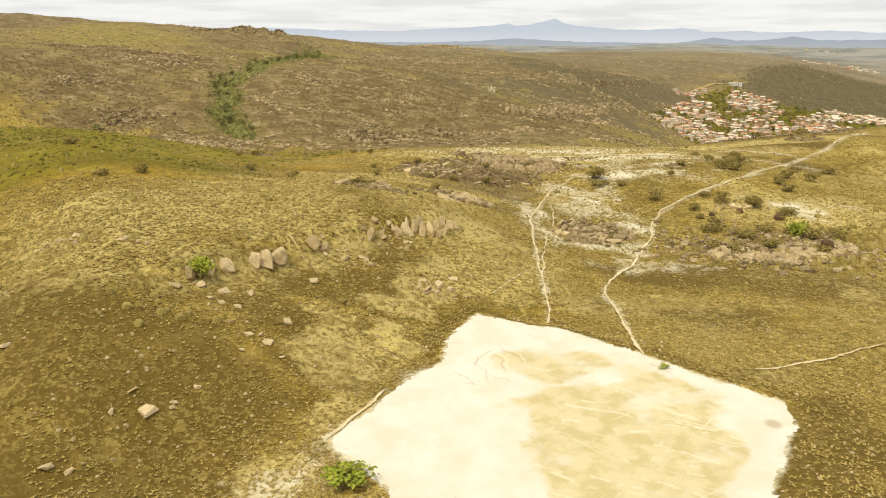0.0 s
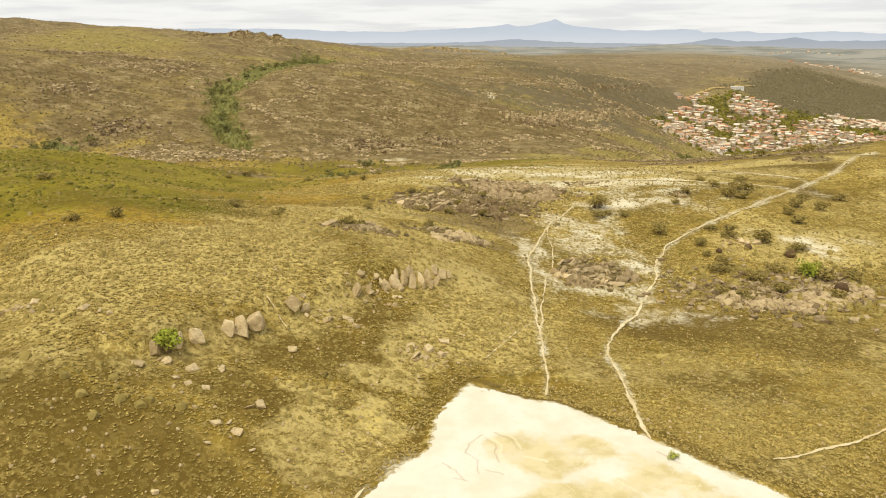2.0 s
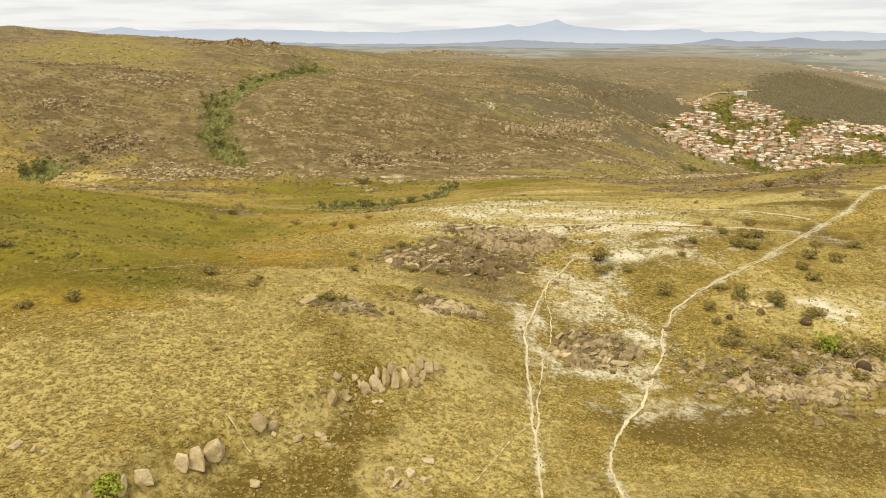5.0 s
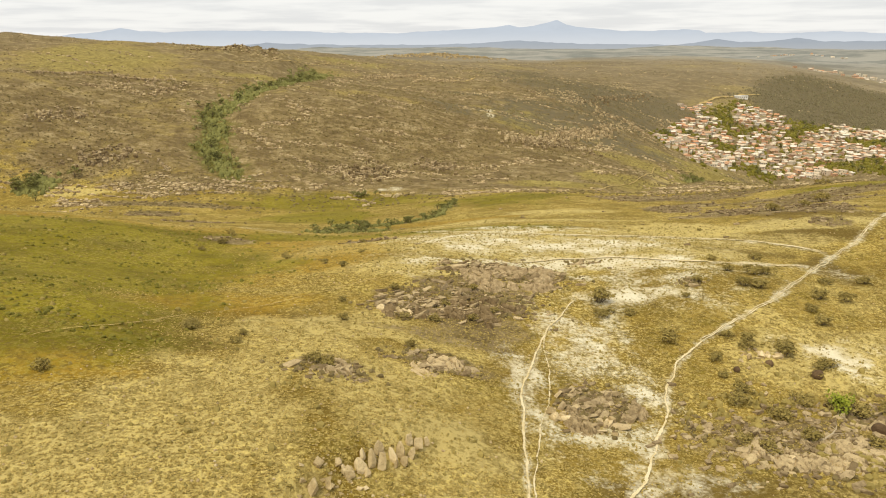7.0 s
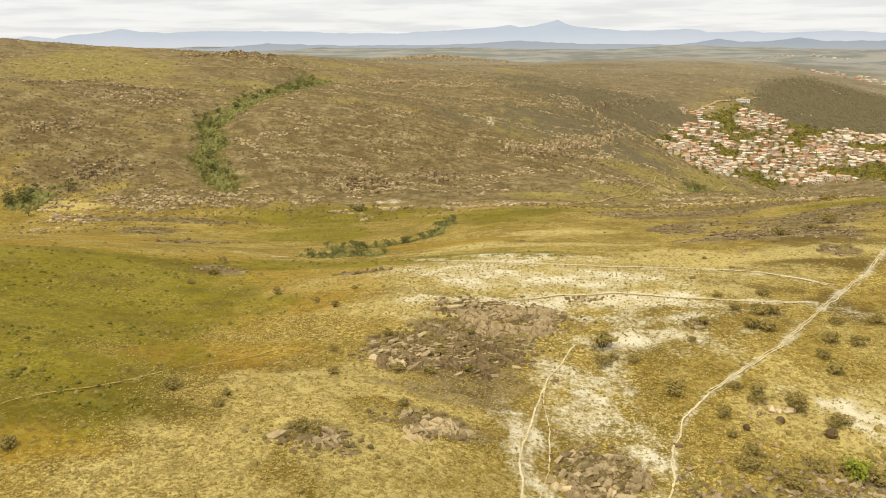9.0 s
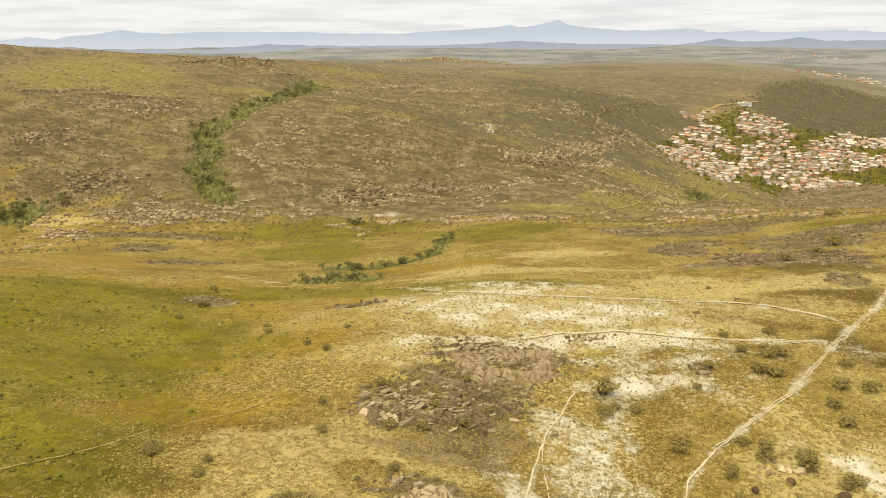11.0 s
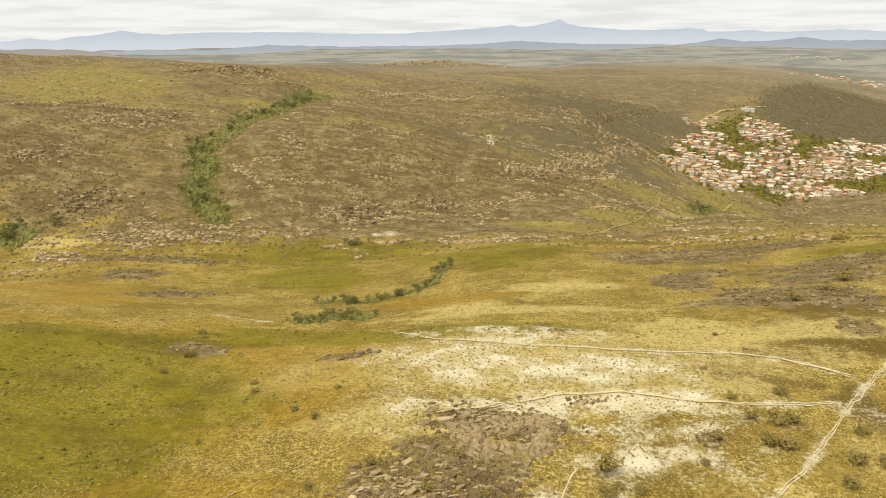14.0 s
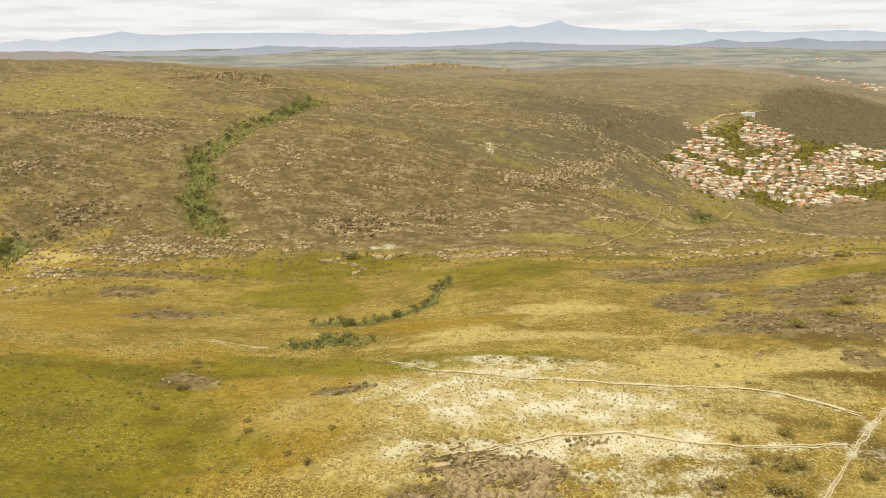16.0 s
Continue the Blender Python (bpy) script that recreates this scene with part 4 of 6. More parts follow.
# the row of standing boulders and upright slabs along the scarp: x, y, width, height
STANDING = [(-22.6, 62.2, 1.5, 1.9), (-21.2, 63.9, 1.6, 2.1), (-20.2, 65.1, 1.5, 1.9), (-18.1, 67.4, 1.4, 2.1), (-17.2, 68.2, 1.9, 2.6), (-16.3, 69.5, 2.6, 2.3), (-13.6, 73.6, 2.3, 1.8), (-12.5, 74.3, 1.3, 1.3), (-8.1, 79.4, 1.4, 2.0)]
SLABS = [(-5.4, 82.2, 1.2, 1.7), (-4.4, 83.3, 1.3, 2.2), (-3.4, 84.6, 1.2, 2.6), (-2.5, 84.8, 1.1, 2.3), (-0.9, 86.9, 1.3, 2.6), (0.8, 88.7, 1.3, 2.2), (-0.5, 86.2, 1.1, 1.8), (-1.6, 86, 1.1, 2.3), (-3.7, 83.2, 1.0, 1.6), (-5.8, 82.3, 0.9, 1.4), (-2.9, 85.9, 1.2, 2.0), (-0.1, 88.4, 1.1, 2.2), (-7, 80.5, 0.9, 1.4), (-4.3, 84.4, 1.0, 1.9), (-1.2, 85.5, 1.0, 1.5), (1.6, 89.6, 0.9, 1.5), (0.2, 87.4, 0.9, 1.9)]
for k, (x, y, width, height) in enumerate(STANDING + SLABS):
    width, height = 0.85 * width, 0.85 * height
    ob = new("boulder", (SLABS_PALE if k >= len(STANDING) else BLOCKS_PALE)[k % 6])
    ob.matrix_basis = on_land(x, y, -0.26 * height, dice.gauss(18, 34), (width * dice.uniform(0.85, 1.2), width * dice.uniform(0.6, 0.95), height * (dice.uniform(0.55, 0.95) if k >= len(STANDING) else 0.92)), (dice.gauss(-14, 12), dice.gauss(10, 14)))
    tagged(ob, "pale grey weathered boulder standing in dry grass" if k < len(STANDING) else "pale upright slab of rock leaning in a row", "boulder",
           "boulders on the grassy slope" if k < len(STANDING) else "upright slabs of the rock row")

for x, y, size in ((-20, 364, 3.6), (-24, 366, 2.6), (-15.5, 367, 2.4), (-18, 370, 2.0), (-27, 369, 1.8), (-12, 371, 2.2)):
    ob = new("boulder", ROCKS_PALE[dice.randrange(8)])
    ob.matrix_basis = on_land(x, y, -0.2 * size, dice.uniform(0, 360), (size * 1.5, size, size * 0.7))
    tagged(ob, "large whitish rock at the foot of the hillside", "boulder", "white rocks in the valley")

# x, y, how many, half width, half depth, size, kind
CLUSTERS = [(-3.5, 126.5, 18, 2.6, 2.2, 1.3, "low")]
CLUSTERS += [(-6.1, 80.7, 12, 4, 2, 0.9, "low"), (-9.9, 74.5, 8, 4, 1.2, 0.8, "low"), (-0.5, 71.2, 8, 3, 1.6, 0.9, "low"), (-37.2, 67.1, 6, 3, 1, 0.9, "low")]
CLUSTERS += [(22.0, 105.8, 30, 5, 5, 1.5, "dark"), (16.9, 102.5, 8, 1.5, 1, 1.4, "low"), (23.0, 102.8, 6, 1.6, 0.8, 1.3, "low"), (1.5, 109.8, 16, 6, 3, 1.5, "dark"), (-9.4, 100.6, 12, 5, 3, 1.4, "dark"), (-2.4, 128.9, 18, 6, 5, 1.6, "dark"), (4.6, 135.8, 18, 10, 6, 1.4, "dark"), (11.0, 134.7, 22, 10, 6, 1.5, "dark"), (15.0, 149.7, 34, 13, 6, 1.7, "dark")]
CLUSTERS += [(7.8, 148.1, 16, 8, 4, 1.7, "dark"), (19.8, 147.0, 16, 6, 5, 1.6, "dark"), (48.1, 120.1, 8, 4, 2, 1.3, "low"), (43.9, 94.0, 12, 8, 5, 1.4, "dark"), (33.4, 101.9, 4, 2.5, 4, 1.4, "dark"), (55.5, 105.1, 10, 4, 2, 1.6, "dark"), (38.0, 93.2, 4, 5, 4, 1.2, "low")]
CLUSTERS += [(29.3, 158.7, 7, 5, 2, 1.4, "dark"), (46.3, 144.8, 6, 3, 2, 1.3, "dark")]
for x, y, many, rx, ry, size, kind in CLUSTERS:
    for k in range(many // 3 if y > 138 else many):
        a, f = dice.uniform(0, 2 * math.pi), dice.random() ** 0.6
        px, py, s = x + rx * f * math.cos(a), y + ry * f * math.sin(a), size * dice.uniform(0.45, 1.15)
        if kind == "dark":
            ob = new("boulder", ROCKS_DARK[dice.randrange(8)])
            ob.matrix_basis = on_land(px, py, -0.10 * s, dice.gauss(24, 22), (s * 1.2, s, s), (dice.gauss(20, 12), dice.gauss(-12, 14)))
            tagged(ob, "dark reddish layered rock of an outcrop", "boulder", "rocks of the dark outcrop")
        else:
            ob = new("boulder", ROCKS_PALE[dice.randrange(8)])
            ob.matrix_basis = on_land(px, py, -0.12 * s, dice.uniform(0, 360), (s, s, s * 0.8), (dice.gauss(6, 14), dice.gauss(0, 14)))
            tagged(ob, "grey-brown rock of a low outcrop among grass", "boulder", "rocks of the low outcrops")


# ---- bedrock of the outcrops ----
def build_outcrop(outline, seed, dip, rise, bare, mat, label):
    """Bare bedrock in tilted layers: each layer climbs gently and breaks off in a step; grass fills the hollows."""
    xs, ys = [p[0] for p in outline], [p[1] for p in outline]
    step = 0.17
    gx, gy = np.meshgrid(np.arange(min(xs) - 2, max(xs) + 2, step), np.arange(min(ys) - 2, max(ys) + 2, step))
    edge = inside(gx.ravel(), gy.ravel(), outline).reshape(gx.shape) + 3.2 * fractal(gx / 3.5, gy / 3.5, 4, seed)
    c, q = math.cos(dip), math.sin(dip)
    u = gx * c + gy * q + 2.4 * fractal(gx / 4.5, gy / 4.5, 3, seed + 1) + 0.5 * fractal(gx / 0.9, gy / 0.9, 2, seed + 2)
    v = gy * c - gx * q + 1.6 * fractal(gx / 3, gy / 3, 3, seed + 3)
    layer = u / 0.78
    rank = np.floor(layer)
    break_at = np.floor(v / 2.3 + 7.0 * cells(rank.astype(np.int64), rank.astype(np.int64) * 0 + 5, seed))
    stone = cells(rank.astype(np.int64), break_at.astype(np.int64), seed + 4)
    ramp = layer - rank
    joint = np.abs((v / 2.3 + 7.0 * cells(rank.astype(np.int64), rank.astype(np.int64) * 0 + 5, seed)) % 1 - 0.5) * 2
    height = rise * (0.25 + 0.75 * stone) * ramp**0.8 - 0.45 * (joint > 0.88) - 0.75 * (ramp < 0.25)
    height = height + 0.16 * fractal(gx / 0.6, gy / 0.6, 3, seed + 6) + rise * 1.2 * fractal(gx / 5, gy / 5, 3, seed + 8)
    shown = smooth(edge, 0, 1.4) * smooth(fractal(gx / 2.6, gy / 2.6, 4, seed + 9), bare - 0.10, bare + 0.04)
    z = land(gx.ravel(), gy.ravel()).reshape(gx.shape) + height * shown + 0.30 * shown - 0.28
    good = shown > 0.0
    index = -np.ones(gx.shape, int)
    index[good] = np.arange(good.sum())
    quads = np.stack([index[:-1, :-1], index[:-1, 1:], index[1:, 1:], index[1:, :-1]], -1).reshape(-1, 4)
    quads = quads[(quads >= 0).all(1)]
    ob = mesh_object("rock_outcrop", np.stack([gx[good], gy[good], z[good]], -1), quads, mat)
    return tagged(ob, label, "rock outcrop")


build_outcrop([(3.2, 147.3), (8.9, 149.2), (17.9, 153), (24.5, 153.8), (23.7, 143.5), (20.6, 140.8), (16.7, 141), (11.6, 138.8), (8.6, 138.9), (6.9, 144)], 401, 1.15, 1.05, -0.16, ROCK_BROWN, "bare dark layered bedrock on the sandy crest")
build_outcrop([(-6.8, 126.6), (-4.8, 131.6), (-0.2, 132.8), (5.1, 134.5), (11.3, 136.3), (16.9, 135.1), (17, 127.9), (10.7, 124.3), (4.7, 124.8), (-1.2, 123.4), (-5.5, 123)], 411, 0.95, 0.95, 0.0, ROCK_BROWN, "broken brown bedrock grown through with scrub")
build_outcrop([(26.7, 157.2), (31.4, 156.4), (31, 154.2), (26.9, 154.6)], 421, 1.2, 0.7, -0.2, ROCK_BROWN, "small dark rock rib in pale sand")
build_outcrop([(16.7, 102.5), (19.5, 107.6), (24, 109.4), (27.8, 109), (28.6, 105.8), (24.8, 100.9), (20.8, 98.9), (17.2, 99)], 431, 0.7, 1.1, -0.06, ROCK_DARK, "jagged brown bedrock between two footpaths")
build_outcrop([(33.7, 97), (38.7, 99.2), (43.8, 100.2), (50.1, 101), (56.2, 104.2), (61.3, 104), (56.5, 96.6), (47.6, 92.5), (40.5, 92.3), (35.1, 93)], 441, 0.5, 0.95, 0.02, ROCK_DARK, "broken brown bedrock under dry shrubs")
build_outcrop([(-12.5, 100), (-10.9, 104.4), (-8.2, 104), (-6.5, 101.2), (-8.6, 98.6), (-10.8, 97.8)], 451, 0.8, 1.0, -0.06, ROCK_DARK, "low brown rock rib in dry grass")
build_outcrop([(-1.8, 105.8), (0.7, 110.2), (4.9, 112.8), (6.3, 110.6), (3.5, 106.3), (-0.4, 103.4)], 461, 0.9, 1.0, -0.04, ROCK_DARK, "low jagged rock rib on the grassy shoulder")


# ---- shrubs and trees ----
def leaf_cloud(bm, dice, lumps, many, leaf):
    """Many small bent leaf clumps round the skins of a few lumps."""
    for _ in range(many):
        cx, cy, cz, rad = lumps[dice.randrange(len(lumps))]
        v = Vector((dice.gauss(0, 1), dice.gauss(0, 1), dice.gauss(0.25, 1))).normalized() * rad * dice.uniform(0.55, 1.08)
        c = Vector((cx, cy, cz)) + Vector((v.x, v.y, v.z * 0.85))
        if c.z < 0.04:
            c.z = dice.uniform(0.04, 0.2)
        n = (v + Vector((dice.gauss(0, 0.5), dice.gauss(0, 0.5), dice.gauss(0.3, 0.5))) * rad).normalized()
        u = n.orthogonal().normalized()
        u = Matrix.Rotation(dice.uniform(0, 6.28), 3, n) @ u
        w, s = n.cross(u), leaf * dice.uniform(0.6, 1.4)
        p = [bm.verts.new(c + u * s), bm.verts.new(c + w * s * 0.6 + n * s * 0.25), bm.verts.new(c - u * s), bm.verts.new(c - w * s * 0.6 + n * s * 0.25)]
        bm.faces.new(p[:3])
        bm.faces.new((p[0], p[2], p[3]))


def limb(bm, a, b, r0, r1):
    a, b = Vector(a), Vector(b)
    u = (b - a).orthogonal().normalized()
    w = (b - a).normalized().cross(u)
    rings = []
    for c, r in ((a, r0), (b, r1)):
        rings.append([bm.verts.new(c + (u * math.cos(k * 1.2566) + w * math.sin(k * 1.2566)) * r) for k in range(5)])
    for k in range(5):
        bm.faces.new((rings[0][k], rings[0][(k + 1) % 5], rings[1][(k + 1) % 5], rings[1][k]))


def make_shrub(seed, leaves, many, name="shrub"):
    """A shrub one metre wide: several stems from the ground and an uneven crown."""
    dice = random.Random(seed)
    ob = root(name)
    lumps = []
    for k in range(6):
        a, r = k * 1.05 + dice.uniform(-0.3, 0.3), dice.uniform(0.12, 0.34)
        tip = (r * math.cos(a), r * math.sin(a), dice.uniform(0.22, 0.46))
        stem = bmesh.new()
        limb(stem, (0.03 * math.cos(a), 0.03 * math.sin(a), -0.1), tip, 0.022, 0.008)
        part("stem", stem, BARK, ob)
        lumps.append((*tip, dice.uniform(0.14, 0.25)))
    lumps.append((0, 0, 0.42, 0.22))
    crown = bmesh.new()
    leaf_cloud(crown, dice, lumps, many, 0.05)
    part("crown", crown, leaves, ob)
    return ob


def make_tree(seed, leaves, many):
    """A tree one unit high: tapered trunk, limbs and a crown of clumps."""
    dice = random.Random(seed)
    ob = root("tree")
    trunk, lumps = bmesh.new(), []
    limb(trunk, (0, 0, -0.08), (0.02, 0.01, 0.42), 0.035, 0.022)
    for k in range(6):
        a, r = k * 1.05 + dice.uniform(-0.3, 0.3), dice.uniform(0.14, 0.34)
        tip = (r * math.cos(a), r * math.sin(a), dice.uniform(0.45, 0.8))
        limb(trunk, (0.02, 0.01, dice.uniform(0.25, 0.42)), tip, 0.016, 0.006)
        lumps.append((*tip, dice.uniform(0.14, 0.22)))
    lumps.append((0, 0, 0.8, 0.19))
    part("trunk", trunk, BARK, ob, "slender brown trunk with limbs")
    crown = bmesh.new()
    leaf_cloud(crown, dice, lumps, many, 0.06)
    part("crown", crown, leaves, ob)
    return ob


SHRUBS = [make_shrub(300 + k, LEAF_OLIVE, 420) for k in range(5)]
GREEN_SHRUBS = [make_shrub(320 + k, LEAF_GREEN, 420) for k in range(2)]
TREES = [make_tree(340 + k, LEAF_WOOD, 170) for k in range(4)]
dice = random.Random(23)

BUSHES_RIGHT = [(29.3, 138.5, 4.6), (33.2, 134.0, 2.2), (36.9, 124.7, 3.6), (55.1, 143.6, 3), (59.0, 149.8, 2.6), (57.7, 142.9, 3.2), (67.0, 140.6, 3.4), (71.8, 141.0, 3), (80.8, 151.7, 3.2), (62.7, 134.9, 2.8), (62.6, 130.2, 3), (45.6, 125.4, 1.8), (47.6, 122.3, 2.6), (52.3, 120.5, 3.2), (41.8, 119.0, 2), (57.3, 117.9, 2.4), (54.2, 114.8, 1.8), (42.3, 110.6, 2.6), (41.0, 108.0, 3), (48.7, 107.6, 2.8), (44.6, 104.6, 2.6), (53.0, 106.2, 3.2), (47.5, 144.8, 2.4), (43.9, 139.1, 1.6), (54.9, 150.6, 2.4)]
BUSHES_LOW = [(48.3, 124.1, 2.6), (52.8, 121.8, 3), (56.0, 117.0, 2.2), (53.0, 107.1, 3), (46.2, 99.2, 2.8), (40.3, 97.1, 2.6), (55.4, 105.7, 3), (59.3, 105.8, 3.2), (53.3, 98.7, 2.6), (38.0, 98.5, 2.4), (44.8, 104.5, 2.2), (42.3, 119.8, 1.6), (41.4, 114.5, 1.6)]
BUSHES_SLOPE = [(-21.9, 62.9, 3.2), (-9.3, 65.1, 1.2), (-56.8, 111.7, 3), (-29.8, 112.4, 2.6), (-39.0, 94.1, 3), (-22.9, 108.7, 2), (-43.0, 91.6, 2.2), (-11.9, 103.3, 2.4), (-11.0, 121.3, 2.2), (8.3, 139.2, 2.6), (-10.3, 102.1, 2), (-4.6, 135.4, 2.6), (-22.0, 63.6, 2)]
BUSHES_MID = [(-47.8, 184.5, 2.8), (-49.1, 199.1, 2.2), (-48.7, 174.2, 2.2), (-29.6, 168.6, 2), (-30.1, 113.5, 2.8), (-22.9, 112.1, 1.8), (-18.5, 151.7, 2), (-12.3, 129.4, 1.8), (-2.8, 124.3, 2.6), (2.0, 124.7, 2.6), (7.6, 126.7, 2.6), (-1.0, 113.8, 2.2), (3.5, 130.9, 2.4), (-12.0, 103.3, 2.6), (-10.1, 102.5, 2.4), (11.2, 131.2, 2.2), (-24.3, 239.0, 2), (28.5, 133.3, 3), (33.2, 133.6, 2), (30.3, 134.8, 2)]
BUSHES_PAN = [(-6.1, 40.5, 3.2), (18.5, 56.2, 0.9)]
BUSHES_CREST = [(-47.4, 185.9, 3), (-51.0, 203.2, 2.6), (-28.1, 163.2, 2.4), (-14.8, 148.2, 2.6), (-14.7, 179.2, 2.2), (-82.6, 256.5, 2.4), (-86.6, 278.7, 2.2), (-12.9, 160.7, 1.6), (63.9, 160.3, 3.4), (61.3, 150.3, 4), (59.1, 151.5, 3), (72.5, 149.5, 3), (54.3, 157.7, 2.4), (64.1, 192.5, 1.8), (153, 310, 6), (91.2, 214.7, 5), (114.9, 236.2, 6), (104.0, 223.7, 4)]

for places, label, group in ((BUSHES_RIGHT, "olive-green rounded shrub on sandy ground", "shrubs on the sandy flat"),
                             (BUSHES_LOW, "olive-brown shrub among rocks and grass", "shrubs below the sandy flat"),
                             (BUSHES_SLOPE, "small olive shrub on the grassy slope", "shrubs on the grassy slope"),
                             (BUSHES_PAN, "dense green bush at the edge of the sand pan", "bushes at the sand pan"),
                             (BUSHES_MID, "low olive shrub in dry grass", "shrubs round the outcrop"),
                             (BUSHES_CREST, "dark olive shrub on open grassland", "shrubs behind the outcrop")):
    for k, (x, y, size) in enumerate(places):
        size *= 1.2 if places is BUSHES_RIGHT or places is BUSHES_LOW or places is BUSHES_PAN else 0.95
        fresh = (places is BUSHES_SLOPE and k in (0, 12)) or (places is BUSHES_RIGHT and k == 21)
        base = GREEN_SHRUBS[k % 2] if fresh or places is BUSHES_PAN else SHRUBS[dice.randrange(5)]
        ob = put_copy(base, on_land(x, y, 0.05, dice.uniform(0, 360), (size * dice.uniform(0.9, 1.15), size * dice.uniform(0.85, 1.1), size * (1.05 if fresh else dice.uniform(0.62, 0.85)))))
        tagged(ob, "bright green leafy shrub beside pale boulders" if fresh else label, "shrub", group)


def make_branch():
    """A fallen dead branch with a fork."""
    ob = root("fallen_branch")
    bm = bmesh.new()
    pts = [(-2.6, -1.2, 0.12), (-1.2, -0.7, 0.30), (0.4, 0.1, 0.32), (1.7, 1.1, 0.22), (2.6, 2.2, 0.12)]
    for k, (p, q) in enumerate(zip(pts, pts[1:])):
        limb(bm, p, q, 0.15 - 0.025 * k, 0.125 - 0.025 * k)
    part("stem", bm, DEAD_WOOD, ob)
    for a, b in (((0.4, 0.1, 0.32), (1.6, -0.3, 0.5)), ((-1.2, -0.7, 0.3), (-0.9, 0.4, 0.55)), ((1.7, 1.1, 0.22), (1.5, 2.0, 0.4))):
        bm = bmesh.new()
        limb(bm, a, b, 0.06, 0.02)
        part("twig", bm, DEAD_WOOD, ob)
    return tagged(ob, "bleached fallen dead branch among shrubs and rocks", "branch")


make_branch().matrix_basis = on_land(48.7, 100.3, 0.0, 10, (1, 1, 1))


def make_mound(seed):
    dice = random.Random(seed)
    bm = bmesh.new()
    bmesh.ops.create_icosphere(bm, subdivisions=3, radius=0.5)
    for v in bm.verts:
        f = noise.noise(v.co * 3.1 + Vector((seed, 0, 0))) * 0.12 + noise.noise(v.co * 8 + Vector((seed, 0, 0))) * 0.04
        v.co = v.co * (1 + f)
        v.co.z *= 1.1
    data = bpy.data.meshes.new("termite_mound")
    bm.to_mesh(data)
    bm.free()
    data.materials.append(MOUND_EARTH)
    return data


for k, (x, y, size) in enumerate([(54.3, 114.8, 1.5), (48.9, 117.7, 1.1), (55.6, 102.0, 1.6), (55.5, 105.6, 1.3), (43.8, 116.2, 0.9)]):
    ob = new("termite_mound", make_mound(k))
    ob.matrix_basis = on_land(x, y, -0.2 * size, 70 * k, (size * 1.1, size, size))
    tagged(ob, "dark brown domed earth mound on the sandy flat", "mound", "mounds on the sandy flat")

# woods along the ravine, the brook and the stream
for line, width, many, low, high, label, group in ((RAVINE, 11, 90, 2.6, 5.0, "green tree in a wooded ravine of the hillside", "trees of the ravine"),
                                                   (BROOK, 2.4, 34, 1.6, 3.0, "low green tree beside a valley brook", "trees along the brook"),
                                                   (STREAM_WOOD, 7, 14, 2.5, 4.5, "green tree along the stream below the town", "trees along the stream"),
                                                   (BROOK_CLUMP, 6, 18, 1.6, 2.8, "low dark tree of a thicket in the valley", "thicket in the valley"),
                                                   (LEFT_WOOD, 12, 14, 3, 6, "green tree in a hollow of the hillside", "trees of the hollow"),
                                                   (VALLEY_WOOD, 5, 9, 2, 3.4, "low green tree on the valley floor", "trees of the valley floor")):
    lengths = [math.dist(a, b) for a, b in zip(line, line[1:])]
    for _ in range(many):
        k = dice.choices(range(len(lengths)), lengths)[0]
        f = dice.random()
        x = line[k][0] + f * (line[k + 1][0] - line[k][0]) + dice.gauss(0, width * 0.5)
        y = line[k][1] + f * (line[k + 1][1] - line[k][1]) + dice.gauss(0, width * 0.5)
        h = dice.uniform(low, high)
        ob = put_copy(TREES[dice.randrange(4)], on_land(x, y, 0.1, dice.uniform(0, 360), (h * dice.uniform(1.0, 1.6), h * dice.uniform(1.0, 1.5), h)))
        tagged(ob, label, "tree", group)


# ---- the town ----
def block(bm, x0, y0, z0, x1, y1, z1):
    v = [bm.verts.new((x, y, z)) for z in (z0, z1) for x, y in ((x0, y0), (x1, y0), (x1, y1), (x0, y1))]
    for f in ((3, 2, 1, 0), (4, 5, 6, 7), (0, 1, 5, 4), (1, 2, 6, 5), (2, 3, 7, 6), (3, 0, 4, 7)):
        bm.faces.new([v[k] for k in f])


